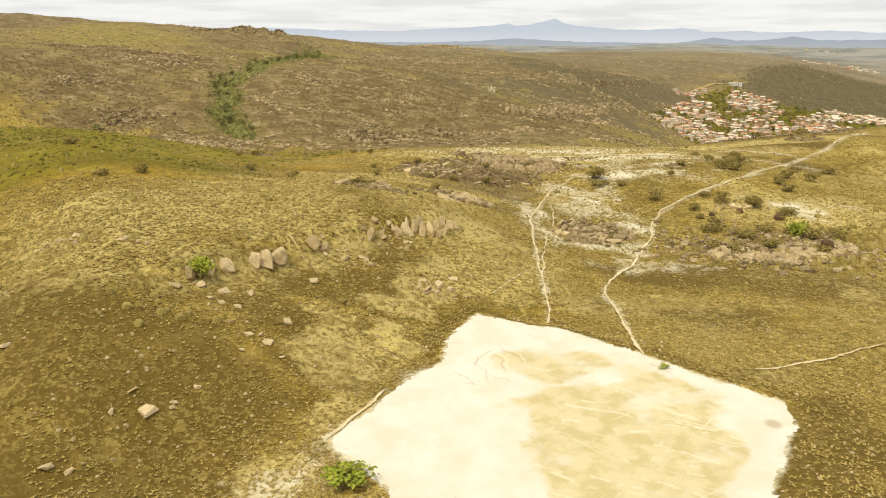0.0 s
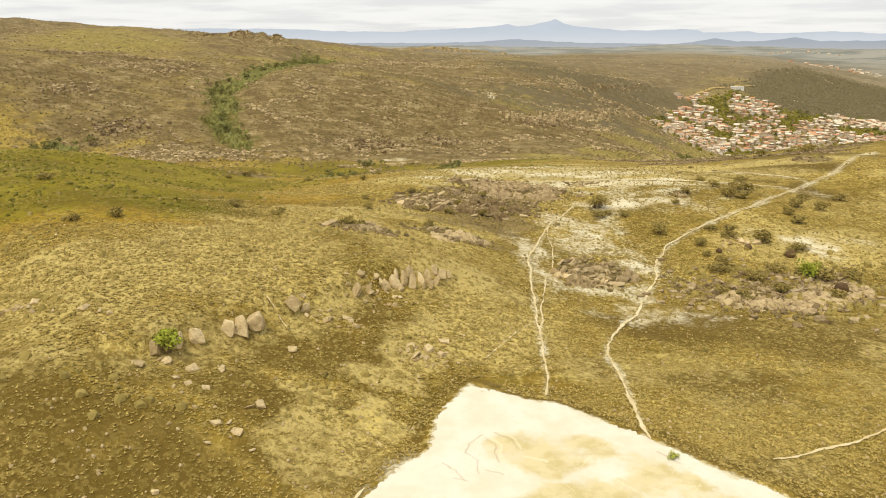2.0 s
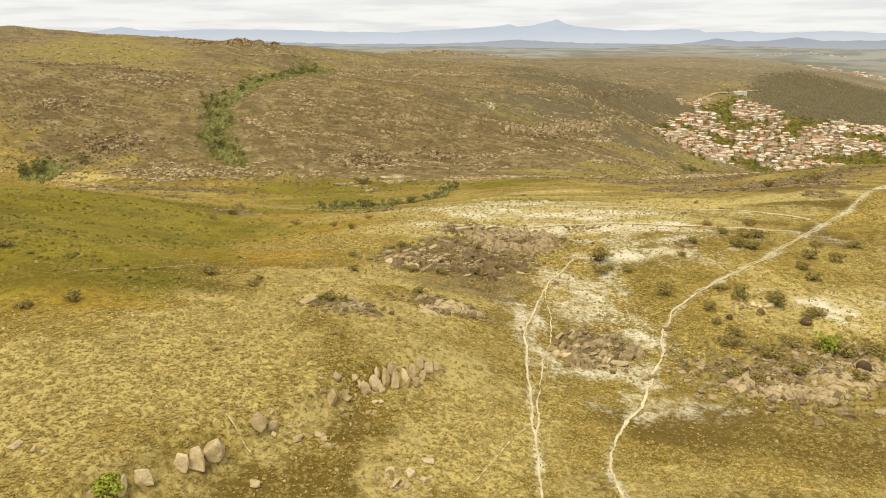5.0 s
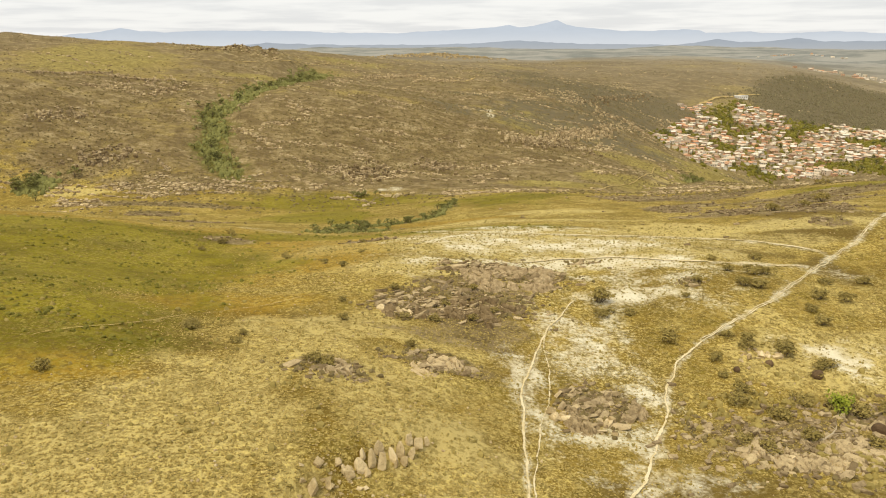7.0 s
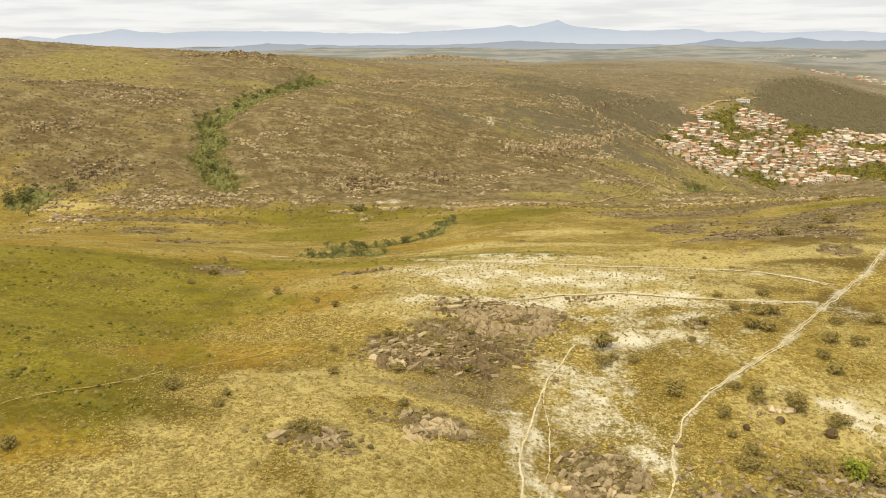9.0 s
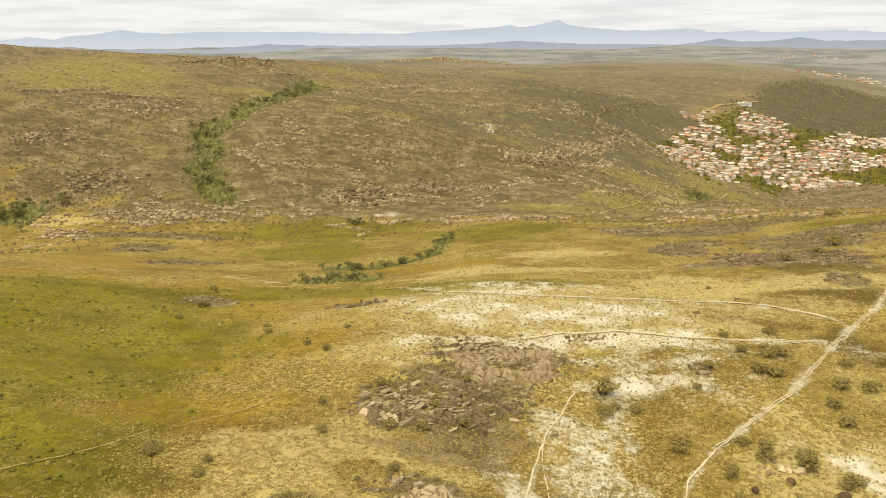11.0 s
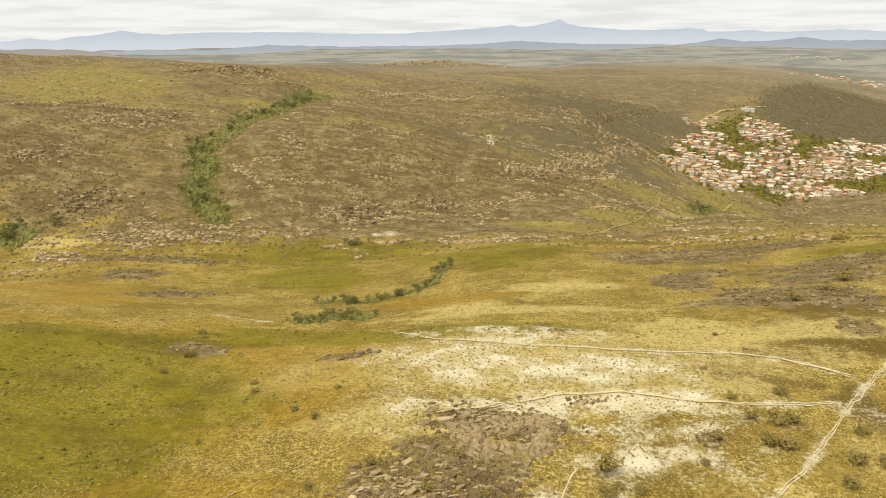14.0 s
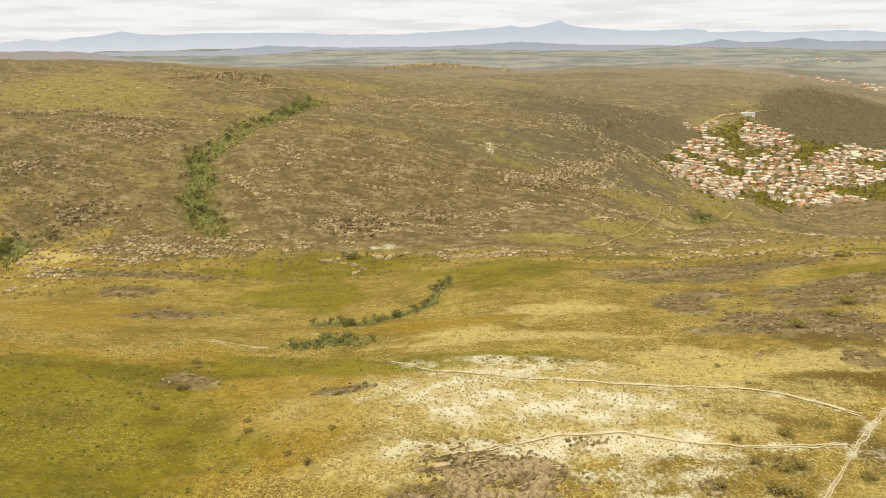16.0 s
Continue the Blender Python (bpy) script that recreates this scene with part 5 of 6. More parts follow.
def make_house(seed):
    """A plain town house with thick walls, a roof with eaves, windows and a door towards the valley."""
    dice = random.Random(seed)
    w, d, h = dice.uniform(7, 11), dice.uniform(6, 9), dice.choice((2.9, 3.1, 5.6))
    ob = root("house")
    walls = bmesh.new()
    block(walls, -w / 2, -d / 2, -3.0, w / 2, d / 2, h)
    roof = bmesh.new()
    style = seed % 3
    o = 0.45
    if style == 2:
        block(roof, -w / 2 - 0.1, -d / 2 - 0.1, h, w / 2 + 0.1, d / 2 + 0.1, h + 0.35)
    else:
        rise = d * 0.2
        prof = [(-d / 2 - o, h - 0.1), (0 if style == 0 else d / 2 + o, h + rise), (d / 2 + o, h - 0.1 if style == 0 else h + rise - 0.02)]
        if style == 0:
            for x in (-w / 2 + 0.1, w / 2 - 0.1):
                g = [walls.verts.new((x, -d / 2, h)), walls.verts.new((x, d / 2, h)), walls.verts.new((x, 0, h + rise * 0.9))]
                walls.faces.new(g)
        top = []
        for x in (-w / 2 - o, w / 2 + o):
            top.append([roof.verts.new((x, yy, zz)) for yy, zz in prof] + [roof.verts.new((x, yy, zz - 0.22)) for yy, zz in prof])
        a0, b0 = top
        for k in (0, 1):
            roof.faces.new((a0[k], b0[k], b0[k + 1], a0[k + 1]))
            roof.faces.new((a0[k + 4], b0[k + 4], b0[k + 3], a0[k + 3]))
        roof.faces.new((a0[0], a0[3], b0[3], b0[0]))
        roof.faces.new((a0[2], b0[2], b0[5], a0[5]))
        for e in (a0, b0):
            roof.faces.new((e[0], e[1], e[4], e[3]))
            roof.faces.new((e[1], e[2], e[5], e[4]))
    part("wall", walls, PLASTER, ob)
    part("roof", roof, TILES, ob)
    for k in range(3):
        x = -w / 2 + w * (k + 0.5) / 3
        bm = bmesh.new()
        if k == 1:
            block(bm, x - 0.5, -d / 2 - 0.06, 0, x + 0.5, -d / 2 + 0.1, 2.1)
            part("door", bm, DOOR_PAINT, ob)
        else:
            block(bm, x - 0.7, -d / 2 - 0.06, 1.0, x + 0.7, -d / 2 + 0.1, 2.2)
            part("window", bm, DARK_OPENING, ob)
    if h > 4:
        for k in range(2):
            x = -w / 2 + w * (k + 0.5) / 2
            bm = bmesh.new()
            block(bm, x - 0.7, -d / 2 - 0.06, 3.7, x + 0.7, -d / 2 + 0.1, 4.9)
            part("window", bm, DARK_OPENING, ob)
    return ob


TOWN_EDGE = [(192, 667), (232, 757), (266, 809), (320, 878), (359, 921), (365, 900), (382, 883), (390, 859), (428, 855), (469, 847), (504, 828), (410, 671), (379, 696), (352, 696), (323, 687), (280, 672), (285, 693), (258, 681), (214, 627), (208, 649), (195, 649)]
HOUSES = [make_house(500 + k) for k in range(9)]
dice = random.Random(37)
sites = []
for gy in np.arange(590, 985, 5.8):
    for gx in np.arange(176, 560, 5.8):
        x, y = gx + dice.uniform(-4, 4), gy + dice.uniform(-3.5, 3.5)
        if float(inside(np.array([x]), np.array([y]), TOWN_EDGE)[0]) > -6 + dice.uniform(-5, 5):
            sites.append((x, y))
patchy = [float(fractal(np.array([x / 40]), np.array([y / 34]), 3, 77)[0]) for x, y in sites]
built = [s for s, p in zip(sites, patchy) if p < 0.07 and dice.random() < 0.86]
gardens = [s for s, p in zip(sites, patchy) if p >= 0.06 or dice.random() < 0.16]
for x, y in built[:200]:
    s = dice.uniform(0.38, 0.64)
    ob = put_copy(HOUSES[dice.randrange(9)], on_land(x, y, 0, dice.gauss(-15, 45), (s * dice.uniform(0.85, 1.2), s, s * dice.uniform(0.85, 1.15))))
    tagged(ob, "small plastered town house with a weathered roof", "house", "houses of the hillside town")
for x, y in gardens[::5]:
    h = dice.uniform(3, 6)
    ob = put_copy(TREES[dice.randrange(4)], on_land(x + 4, y + 4, 0.1, dice.uniform(0, 360), (h * 1.25, h * 1.25, h)))
    tagged(ob, "green garden tree between town houses", "tree", "garden trees of the town")


def crowded_houses(places):
    """The upper streets of the town, too many to count: walls and gabled roofs in one mesh."""
    bm = bmesh.new()
    for x, y in places:
        w, d, h = dice.uniform(1.3, 3.2), dice.uniform(1.3, 2.4), dice.choice((1.6, 1.9, 2.6))
        turn = Matrix.Translation((x, y, land_at(x, y))) @ Matrix.Rotation(radians(dice.gauss(-15, 45)), 4, "Z")
        lo = [bm.verts.new(turn @ Vector((a * w, b * d, -3))) for a, b in ((-1, -1), (1, -1), (1, 1), (-1, 1))]
        hi = [bm.verts.new(turn @ Vector((a * w, b * d, h))) for a, b in ((-1, -1), (1, -1), (1, 1), (-1, 1))]
        for k in range(4):
            bm.faces.new((lo[k], lo[(k + 1) % 4], hi[(k + 1) % 4], hi[k]))
        rise = dice.choice((0.2, 0.9, 1.3))
        e = [bm.verts.new(turn @ Vector((a * (w + 0.4), b * (d + 0.5), h - 0.05))) for a, b in ((-1, -1), (1, -1), (1, 1), (-1, 1))]
        r0, r1 = bm.verts.new(turn @ Vector((-w - 0.4, 0, h + rise))), bm.verts.new(turn @ Vector((w + 0.4, 0, h + rise)))
        for f in ((e[0], e[1], r1, r0), (e[2], e[3], r0, r1), (e[1], e[2], r1), (e[3], e[0], r0)):
            bm.faces.new(f)
    data = bpy.data.meshes.new("crowded_houses")
    bm.to_mesh(data)
    bm.free()
    data.materials.append(JOINED_HOUSES)
    tagged(new("crowded_houses", data), "crowded small houses with cream and terracotta roofs uphill", "houses", kind="stuff")


crowded_houses(built[200:])

# scattered houses of the next quarter, beyond the wooded spur
FAR_STREETS = [([(272, 854), (290, 877), (306, 894)], 16), ([(885, 2076), (960, 2042), (962, 1847)], 22), ([(551, 1273), (640, 1310), (700, 1347), (734, 1306)], 30), ([(714, 1319), (720, 1260)], 10), ([(1097, 2713), (1186, 2484), (1264, 2219)], 12)]
for street, many in FAR_STREETS:
    for k in range(many):
        f = dice.random() * (len(street) - 1)
        j, f = int(f), f % 1
        x = street[j][0] + f * (street[j + 1][0] - street[j][0]) + dice.gauss(0, 18 if street[0][1] > 1000 else 5)
        y = street[j][1] + f * (street[j + 1][1] - street[j][1]) + dice.gauss(0, 26 if street[0][1] > 1000 else 6)
        s = dice.uniform(0.5, 0.75) if math.hypot(x, y) > 1100 else dice.uniform(0.45, 0.65)
        ob = put_copy(HOUSES[dice.randrange(9)], on_land(x, y, 0, dice.uniform(-50, 10), (s, s, s)))
        tagged(ob, "pale house of a far quarter among trees", "house", "houses of the far quarter")

for base in HOUSES:
    drop(base)


def make_hall():
    ob = root("long_hall")
    bm = bmesh.new()
    block(bm, -14, -5, -3, 14, 5, 4.6)
    part("wall", bm, WHITE_WALL, ob)
    bm = bmesh.new()
    block(bm, -14.4, -5.4, 4.6, 14.4, 5.4, 5.0)
    part("roof", bm, WHITE_WALL, ob)
    for k in range(6):
        bm = bmesh.new()
        block(bm, -12.5 + 4.4 * k, -5.06, 1.4, -10.6 + 4.4 * k, -4.9, 3.0)
        part("window", bm, DARK_OPENING, ob)
    return tagged(ob, "long whitewashed hall with a flat roof above the town", "building")


make_hall().matrix_basis = on_land(369, 945, 0, -12, (0.55, 0.6, 0.6))


# ---- what nobody could count ----
def stuff(name, verts, faces, mat, label, category):
    return tagged(mesh_object(name, verts, faces, mat), label, category, kind="stuff")


def scatter(seed, many, near, far, spread, power):
    """Places in a fan before the start, denser near."""
    rng = np.random.default_rng(seed)
    u = rng.random(many)
    r = (near ** (1 - power) + u * (far ** (1 - power) - near ** (1 - power))) ** (1 / (1 - power)) if power != 1 else near * (far / near) ** u
    a = np.radians(rng.uniform(-spread, spread, many))
    return 4 + r * np.sin(a), r * np.cos(a), rng


def grass_tufts():
    x, y, rng = scatter(3, 190000, 34, 190, 37, 0.8)
    bare = np.maximum(0.75 * cover_of(x, y, SAND, 3), np.maximum(np.maximum(cover_of(x, y, GREEN, 11), 0.8 * cover_of(x, y, DARK, 19)), cover_of(x, y, OCHRE, 15)))
    for line, width, strands in FOOTPATHS:
        bare = np.maximum(bare, (along(x, y, line) < width * 0.8) * 1.0)
    keep = (rng.random(len(x)) > bare) & ((np.hypot(x, y) > 95) | (inside(x, y, PAN_EDGE) < -0.5)) & (fractal(x / 5, y / 5, 3, 91) > -0.26)
    x, y = x[keep], y[keep]
    z = land(x, y)
    n = len(x)
    verts, faces = np.zeros((n, 9, 3)), np.zeros((n, 3, 3), int)
    h = rng.uniform(0.06, 0.16, n) * (1 + np.hypot(x, y) / 300)
    turn = rng.uniform(0, 6.28, n)
    for k in range(3):
        a = turn + 2.094 * k + rng.normal(0, 0.3, n)
        w, out = h * rng.uniform(0.35, 0.6, n), h * rng.uniform(0.9, 1.7, n)
        rise = h * rng.uniform(0.35, 0.8, n)
        verts[:, 3 * k] = np.stack([x - np.sin(a) * w, y + np.cos(a) * w, z + 0.02], -1)
        verts[:, 3 * k + 1] = np.stack([x + np.sin(a) * w, y - np.cos(a) * w, z + 0.02], -1)
        verts[:, 3 * k + 2] = np.stack([x + np.cos(a) * out, y + np.sin(a) * out, z + rise], -1)
        faces[:, k] = np.arange(n)[:, None] * 9 + 3 * k + np.arange(3)
    stuff("grass_tufts", verts.reshape(-1, 3), faces.reshape(-1, 3), STRAW, "dry straw-coloured grass tussocks over the slopes", "grass")


grass_tufts()


def clumps(name, x, y, size, rng, mat, label, category, flat, sides=5):
    """Small uneven domes: a ring, a middle ring and a top, each pushed about."""
    z = land(x, y)
    n = len(x)
    verts = np.zeros((n, 2 * sides + 1, 3))
    for ring, (rad, up) in enumerate(((1.0, -0.15), (0.75, 0.6))):
        for k in range(sides):
            a = 6.2832 * (k + 0.5 * ring) / sides + rng.normal(0, 0.25, n)
            r = size * 0.5 * rad * rng.uniform(0.65, 1.25, n)
            verts[:, ring * sides + k] = np.stack([x + np.cos(a) * r, y + np.sin(a) * r, z + size * flat * up * rng.uniform(0.7, 1.3, n)], -1)
    verts[:, 2 * sides] = np.stack([x + rng.normal(0, 0.1, n) * size, y + rng.normal(0, 0.1, n) * size, z + size * flat * rng.uniform(0.85, 1.25, n)], -1)
    one = []
    for k in range(sides):
        q = (k + 1) % sides
        one += [(k, q, sides + k), (q, sides + q, sides + k), (sides + k, sides + q, 2 * sides)]
    faces = (np.arange(n)[:, None, None] * (2 * sides + 1) + np.array(one)[None]).reshape(-1, 3)
    stuff(name, verts.reshape(-1, 3), faces, mat, label, category)


def plates(name, x, y, size, turn, tilt, rng, mat, label):
    """Broken slabs: boxes with every corner knocked about; size is rows of length, width, height."""
    n = len(x)
    box = np.array([(a, b, c) for c in (-0.4, 0.6) for a, b in ((-0.5, -0.5), (0.5, -0.5), (0.5, 0.5), (-0.5, 0.5))])
    v = (box[None] * rng.uniform(0.6, 1.2, (n, 8, 3))) * size[:, None, :]
    c, s = np.cos(tilt)[:, None], np.sin(tilt)[:, None]
    v[..., 1], v[..., 2] = v[..., 1] * c - v[..., 2] * s, v[..., 1] * s + v[..., 2] * c
    c, s = np.cos(turn)[:, None], np.sin(turn)[:, None]
    v[..., 0], v[..., 1] = v[..., 0] * c - v[..., 1] * s, v[..., 0] * s + v[..., 1] * c
    v += np.stack([x, y, land(x, y)], -1)[:, None]
    one = np.array(((3, 2, 1, 0), (4, 5, 6, 7), (0, 1, 5, 4), (1, 2, 6, 5), (2, 3, 7, 6), (3, 0, 4, 7)))
    faces = (np.arange(n)[:, None, None] * 8 + one[None]).reshape(-1, 4)
    stuff(name, v.reshape(-1, 3), faces, mat, label, "rock")


# low scrub and rock ledges on the far hillsides, shards round the outcrops, stones on the near slopes
x, y, rng = scatter(8, 60000, 330, 1300, 36, 1.0)
keep = rng.random(len(x)) < 0.12 + np.clip(cover_of(x, y, SCRUB, 23) + 1.2 * fractal(x / 60, y / 30, 4, 44), 0, 1)
x, y = x[keep], y[keep]
clumps("scrub", x, y, rng.uniform(0.5, 1.7, len(x)), rng, LEAF_BROWN, "low dry brown scrub over the far hillsides", "scrub", 0.45)
for seed, many, mat, name, label in ((9, 110000, ROCK_DARK, "ledge_rocks", "grey-brown rocks in ledges on the hillsides"),
                                     (91, 16000, ROCK_PALE, "pale_ledge_rocks", "pale stones in rows on the hillsides")):
    x, y, rng = scatter(seed, many, 340, 1250, 36, 1.0)
    keep = (np.abs(ledge_line(x, y)) < 0.016 + 0.03 * np.clip(cover_of(x, y, SCRUB, 23), 0, 1)) & (fractal(x / 100, y / 60, 3, 48) > -0.04)
    x, y = x[keep], y[keep]
    n = len(x)
    plates(name, x, y, np.stack([rng.uniform(0.6, 2.4, n), rng.uniform(0.5, 1.5, n), rng.uniform(0.4, 1.6, n)], -1),
           rng.normal(0, 0.4, n), rng.normal(0.1, 0.25, n), rng, mat, label)

CLIFF_LINES = [
    ([(41, 498), (55, 500), (75, 519), (90, 544), (113, 580), (139, 623)], 420, 4),
    ([(-45, 408), (-31, 416)], 70, 3.5),
    ([(-12, 433), (9, 433)], 80, 3),
    ([(56, 488), (87, 521), (103, 505)], 140, 2.6),
    ([(-263, 511), (-236, 543), (-189, 529)], 240, 2.4),
    ([(-70, 716), (-33, 778), (16, 732)], 220, 2.8),
    ([(-223, 684), (-186, 704), (-149, 712)], 140, 2.2),
    ([(-215, 416), (-197, 438)], 90, 2.4),
    ([(-180, 383), (-159, 396)], 120, 2.4),
    ([(235, 888), (177, 799), (130, 697)], 160, 3),
    ([(136, 673), (172, 679), (178, 648)], 160, 3),
    ([(-265, 732), (-237, 770)], 60, 2.4),
    ([(-173, 526), (-181, 491)], 80, 2),
]
rng = np.random.default_rng(29)
for line, many, tall in CLIFF_LINES:
    pts = np.array(line, float)
    s = np.concatenate([[0], np.cumsum(np.hypot(*np.diff(pts, axis=0).T))])
    t = rng.uniform(0, s[-1], many)
    x = np.interp(t, s, pts[:, 0]) + rng.normal(0, 4, many)
    y = np.interp(t, s, pts[:, 1]) + rng.normal(0, 6, many)
    plates("cliff_rocks", x, y, np.stack([rng.uniform(0.7, 2.6, many), rng.uniform(0.7, 2.0, many), rng.uniform(0.5, 1.0, many) * tall], -1),
           rng.normal(0, 0.4, many), rng.normal(0.05, 0.2, many), rng, ROCK_DARK, "upright dark rocks of a broken hillside cliff")
rng = np.random.default_rng(21)
spots = [(x, y, rx, ry, size, kind) for x, y, many, rx, ry, size, kind in CLUSTERS for _ in range(many * ((4 if y > 138 else 6) if kind == "dark" else 3))]
n = len(spots)
x = np.array([q[0] + q[2] * 1.15 * f for q, f in zip(spots, rng.normal(0, 0.38, n))])
y = np.array([q[1] + q[3] * 1.15 * f for q, f in zip(spots, rng.normal(0, 0.5, n))])
big = np.array([q[4] for q in spots]) * rng.uniform(0.10, 0.42, n)
dark = np.array([q[5] == "dark" for q in spots])
for name, pick, mat, label in (("dark_shards", dark, ROCK_DARK, "broken dark reddish rock shards of the outcrops"),
                               ("pale_shards", ~dark, ROCK_PALE, "broken pale rock shards round the boulders")):
    m = int(pick.sum())
    plates(name, x[pick], y[pick], np.stack([big[pick] * rng.uniform(1.0, 2.2, m), big[pick] * rng.uniform(0.6, 1.1, m), big[pick] * rng.uniform(0.25, 0.8, m)], -1),
           rng.normal(0.45, 0.6, m), rng.normal(0.5, 0.5, m), rng, mat, label)
n = 260
lower = rng.random(n) < 0.45
x, y = np.where(lower, rng.normal(2.0, 4.2, n), rng.normal(14.5, 5.0, n)), np.where(lower, rng.normal(130.0, 2.2, n), rng.normal(150.0, 2.2, n))
plates("crest_ledges", x, y, np.stack([rng.uniform(0.5, 1.9, n), rng.uniform(0.12, 0.38, n), rng.uniform(0.35, 0.95, n)], -1), rng.normal(0.25, 0.3, n), rng.normal(0.35, 0.3, n),
       rng, ROCK_BROWN, "long tilted ledges of dark rock on the crest")
n = 1300
pick = [q for q in spots if q[5] == "dark" and q[1] > 60]
take = rng.integers(0, len(pick), n)
x = np.array([pick[k][0] for k in take]) + np.array([pick[k][2] for k in take]) * rng.normal(0, 0.5, n)
y = np.array([pick[k][1] for k in take]) + np.array([pick[k][3] for k in take]) * rng.normal(0, 0.5, n)
clumps("outcrop_scrub", x, y, rng.uniform(0.25, 0.9, n), rng, LEAF_BROWN, "dry grey-brown scrub growing between the outcrop rocks", "scrub", 0.5, 6)
x, y, rng = scatter(31, 30000, 170, 420, 34, 0.5)
keep = (cover_of(x, y, SCRUB, 23) * (0.6 + 1.5 * fractal(x / 14, y / 9, 3, 33)) > rng.random(len(x))) | (rng.random(len(x)) < 0.002)
x, y = x[keep], y[keep]
n = len(x)
plates("valley_rocks", x, y, np.stack([rng.uniform(0.3, 1.6, n), rng.uniform(0.25, 0.8, n), rng.uniform(0.2, 0.8, n)], -1),
       rng.normal(0.2, 0.4, n), rng.normal(0.2, 0.25, n), rng, ROCK_DARK, "low dark rocks scattered above the valley")
x, y, rng = scatter(10, 2600, 34, 240, 36, 1.0)
keep = (np.hypot(x, y) > 95) | (inside(x, y, PAN_EDGE) < -0.3)
keep &= cover_of(x, y, GREEN, 11) < 0.25
x, y = x[keep], y[keep]
clumps("loose_stones", x, y, rng.uniform(0.10, 0.4, len(x)), rng, ROCK_PALE, "small pale stones strewn over the grass", "stone", 0.45)
x, y, rng = scatter(12, 1300, 60, 330, 36, 1.0)
keep = (cover_of(x, y, SAND, 3) < 0.2) & ((np.hypot(x, y) > 95) | (inside(x, y, PAN_EDGE) < -2)) & (fractal(x / 18, y / 18, 3, 95) > -0.02)
x, y = x[keep], y[keep]
clumps("low_shrubs", x, y, rng.uniform(0.35, 1.0, len(x)), rng, LEAF_OLIVE, "small olive undershrubs dotted over the grassland", "shrub", 0.5, 6)
rng = np.random.default_rng(17)
x, y = rng.normal(50, 9, 900), rng.normal(102, 5, 900)
keep = (fractal(x / 6, y / 4, 3, 97) > -0.05) & (x > 34)
x, y = x[keep], y[keep]
clumps("undergrowth", x, y, rng.uniform(0.35, 1.3, len(x)), rng, LEAF_OLIVE, "dense olive undergrowth among rocks below the flat", "shrub", 0.55, 6)
n = 420
x, y = rng.normal(48, 9, n), rng.normal(100, 4.5, n)
plates("band_rocks", x, y, np.stack([rng.uniform(0.3, 1.3, n), rng.uniform(0.3, 0.8, n), rng.uniform(0.2, 0.7, n)], -1), rng.normal(0.3, 0.5, n), rng.normal(0.2, 0.4, n),
       rng, ROCK_DARK, "broken rocks in the undergrowth band")
n = 260
x, y = rng.normal(-15, 60, n), rng.normal(1452, 22, n)
plates("knoll_rocks", x, y, np.stack([rng.uniform(2, 6, n), rng.uniform(1.5, 4, n), rng.uniform(2, 5, n)], -1), rng.normal(0, 0.5, n), rng.normal(0, 0.2, n),
       rng, ROCK_PALE, "pale rocks crowning a far knoll")
x, y, rng = scatter(16, 44000, 60, 330, 34, 0.5)
open_ground = np.maximum(cover_of(x, y, SAND, 3), 0.8 * cover_of(x, y, PALE, 7))
keep = (open_ground * np.where(y > 140, 0.95, 0.45) + 0.02 + 0.5 * fractal(x / 8, y / 8, 3, 67) > rng.random(len(x))) & ((np.hypot(x, y) > 95) | (inside(x, y, PAN_EDGE) < -1))
x, y = x[keep], y[keep]
clumps("sand_shrublets", x, y, rng.uniform(0.12, 0.5, len(x)), rng, LEAF_OLIVE, "tiny olive shrublets dotted over bare sand", "shrub", 0.55)
x, y, rng = scatter(18, 26000, 110, 330, 36, 0.6)
keep = cover_of(x, y, GREEN, 11) * (0.22 + 1.6 * fractal(x / 9, y / 9, 4, 69)) > rng.random(len(x))
x, y = x[keep], y[keep]
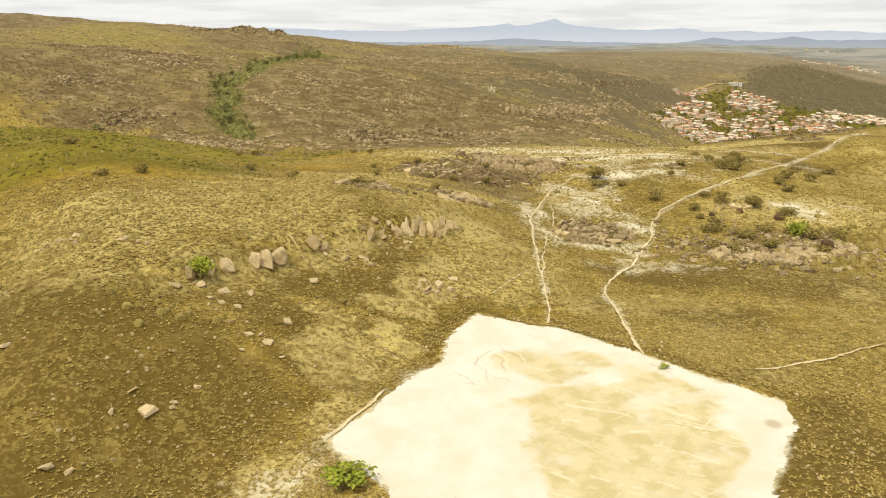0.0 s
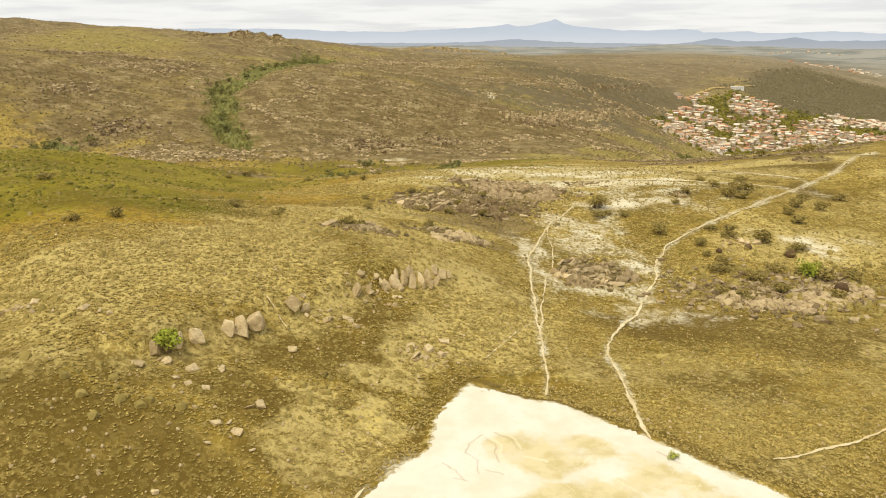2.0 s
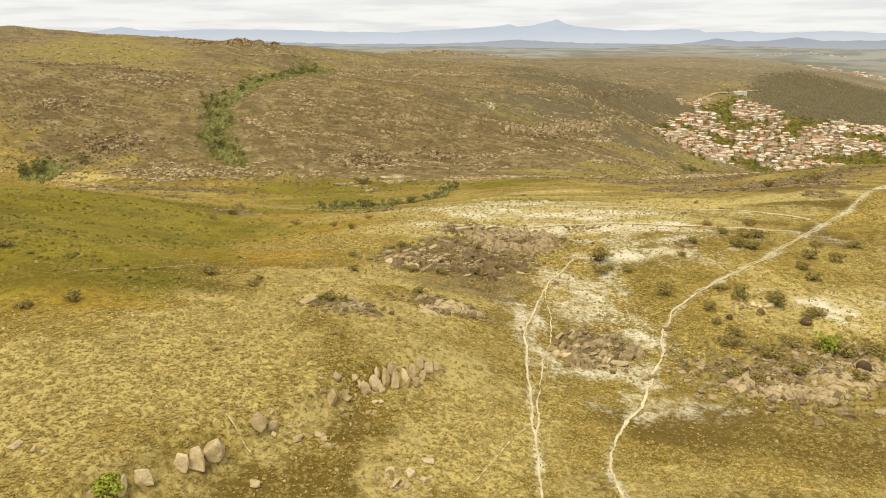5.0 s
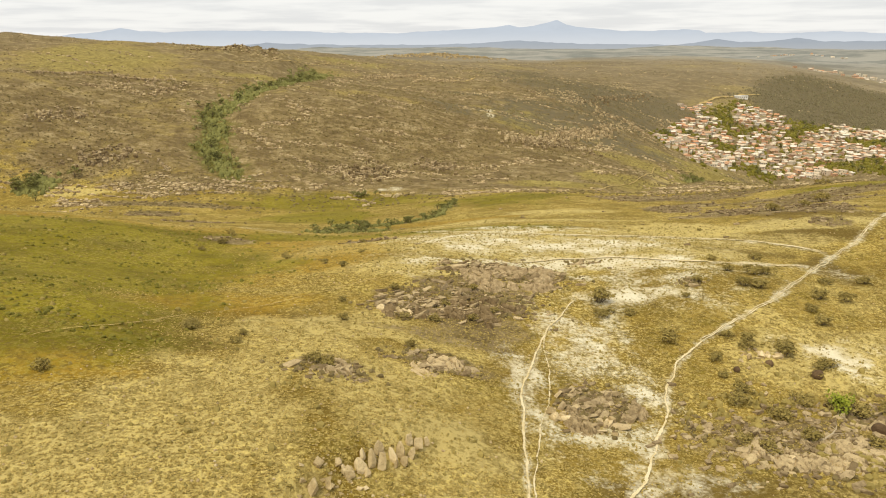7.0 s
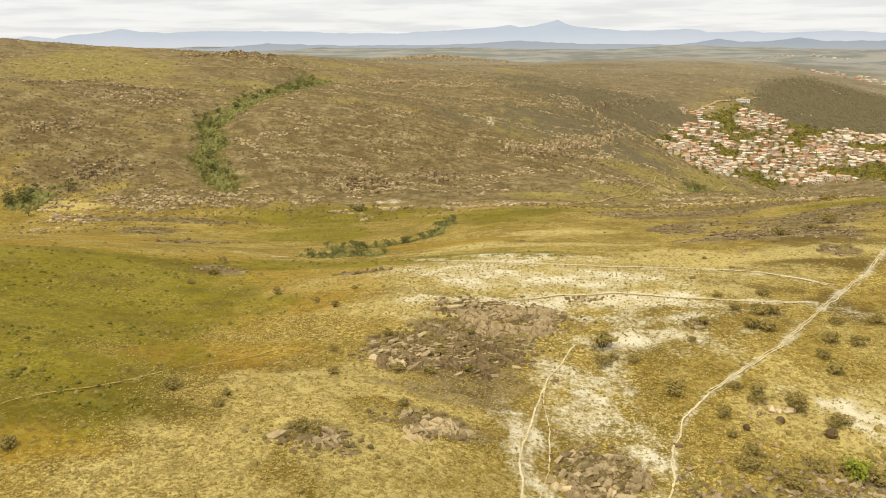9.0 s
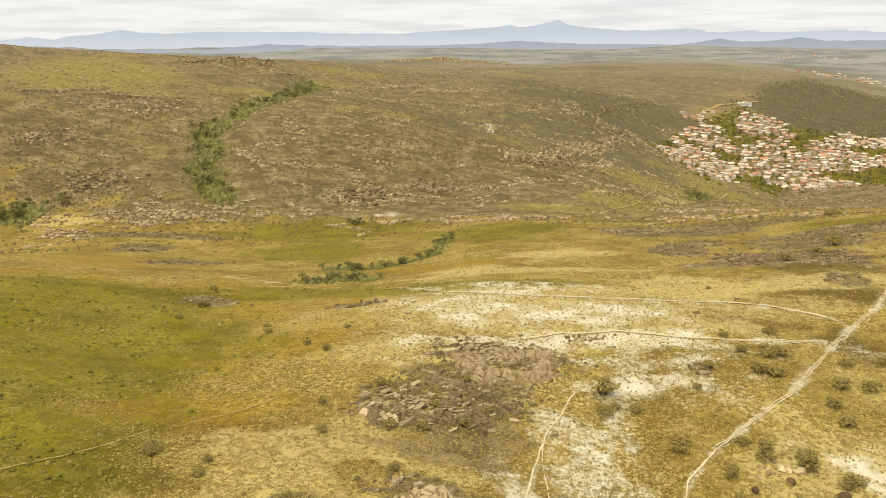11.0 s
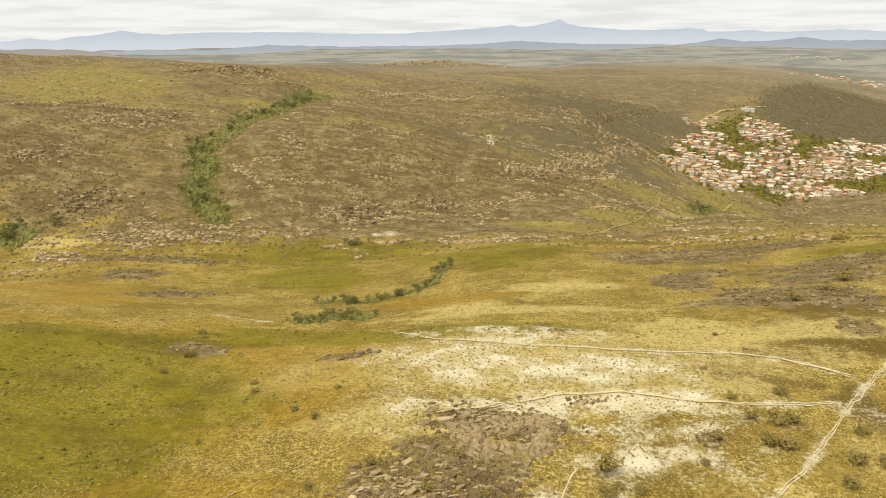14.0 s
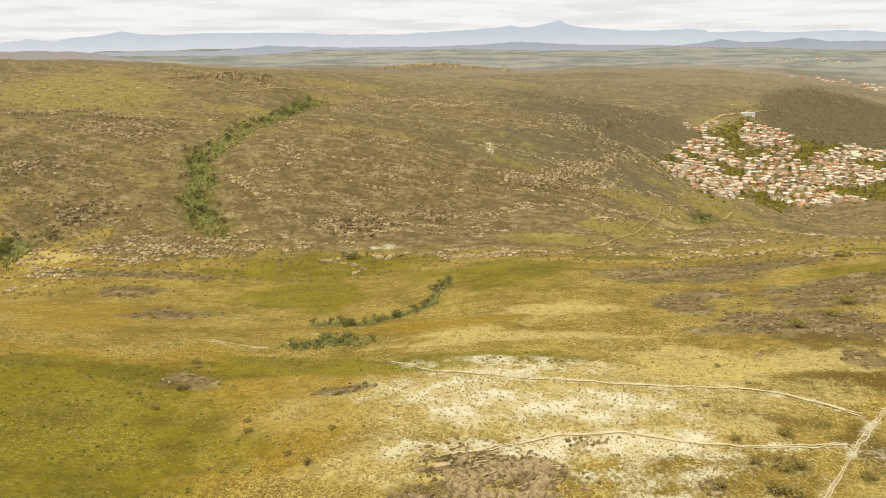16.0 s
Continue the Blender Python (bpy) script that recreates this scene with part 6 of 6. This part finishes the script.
clumps("field_herbs", x, y, rng.uniform(0.25, 1.0, len(x)), rng, LEAF_FIELD, "low dark green herbs scattered over the green field", "herbs", 0.4)
x, y, rng = scatter(14, 150000, 650, 1300, 34, 1.0)
keep = (x > 0) & (np.maximum(0.4 * cover_of(x, y, [(px, py, rx * 1.5, ry * 1.5) for px, py, rx, ry in SPUR], 51), smooth(inside_far(x, y, SPUR_EDGE), -45, 30)) + 0.9 * fractal(x / 50, y / 40, 4, 53) - 0.1 > rng.random(len(x)))
x, y = x[keep], y[keep]
clumps("woodland", x, y, (2.0 * rng.random(len(x)) ** 2 + 0.9) * np.where(inside_far(x, y, SPUR_EDGE) > -40, 1.0, 0.6), rng, LEAF_SPUR, "dry brown-green woodland on the spur above the town", "woodland", 0.75, 6)

rng = np.random.default_rng(40)
x = np.array([q[0] for q in gardens for _ in range(4)]) + rng.normal(0, 4, 4 * len(gardens))
y = np.array([q[1] for q in gardens for _ in range(4)]) + rng.normal(0, 4, 4 * len(gardens))
clumps("garden_bushes", x, y, rng.uniform(1.5, 4.5, len(x)), rng, LEAF_FIELD, "dark green gardens between the town houses", "bushes", 0.6, 6)
rng = np.random.default_rng(41)
for line, width, many, low, high in ((RAVINE, 11, 1900, 0.9, 3.0), (BROOK, 2.0, 260, 0.7, 1.9), (STREAM_WOOD, 7, 160, 1.0, 2.8), (BROOK_CLUMP, 7, 420, 0.5, 1.5), (LEFT_WOOD, 11, 160, 1.5, 4)):
    pts = np.array(line, float)
    s = np.concatenate([[0], np.cumsum(np.hypot(*np.diff(pts, axis=0).T))])
    t = rng.uniform(0, s[-1], many)
    wide = width * (0.45 + 1.1 * np.abs(fractal(t / 22, t * 0 + 3, 3, 63)) * 2)
    x = np.interp(t, s, pts[:, 0]) + rng.normal(0, 0.55, many) * wide
    y = np.interp(t, s, pts[:, 1]) + rng.normal(0, 0.55, many) * wide
    clumps("thicket", x, y, rng.uniform(low, high, many), rng, LEAF_WOOD, "green thicket of bushes along a watercourse", "thicket", 0.6, 6)

for base in SHRUBS + GREEN_SHRUBS + TREES:
    drop(base)
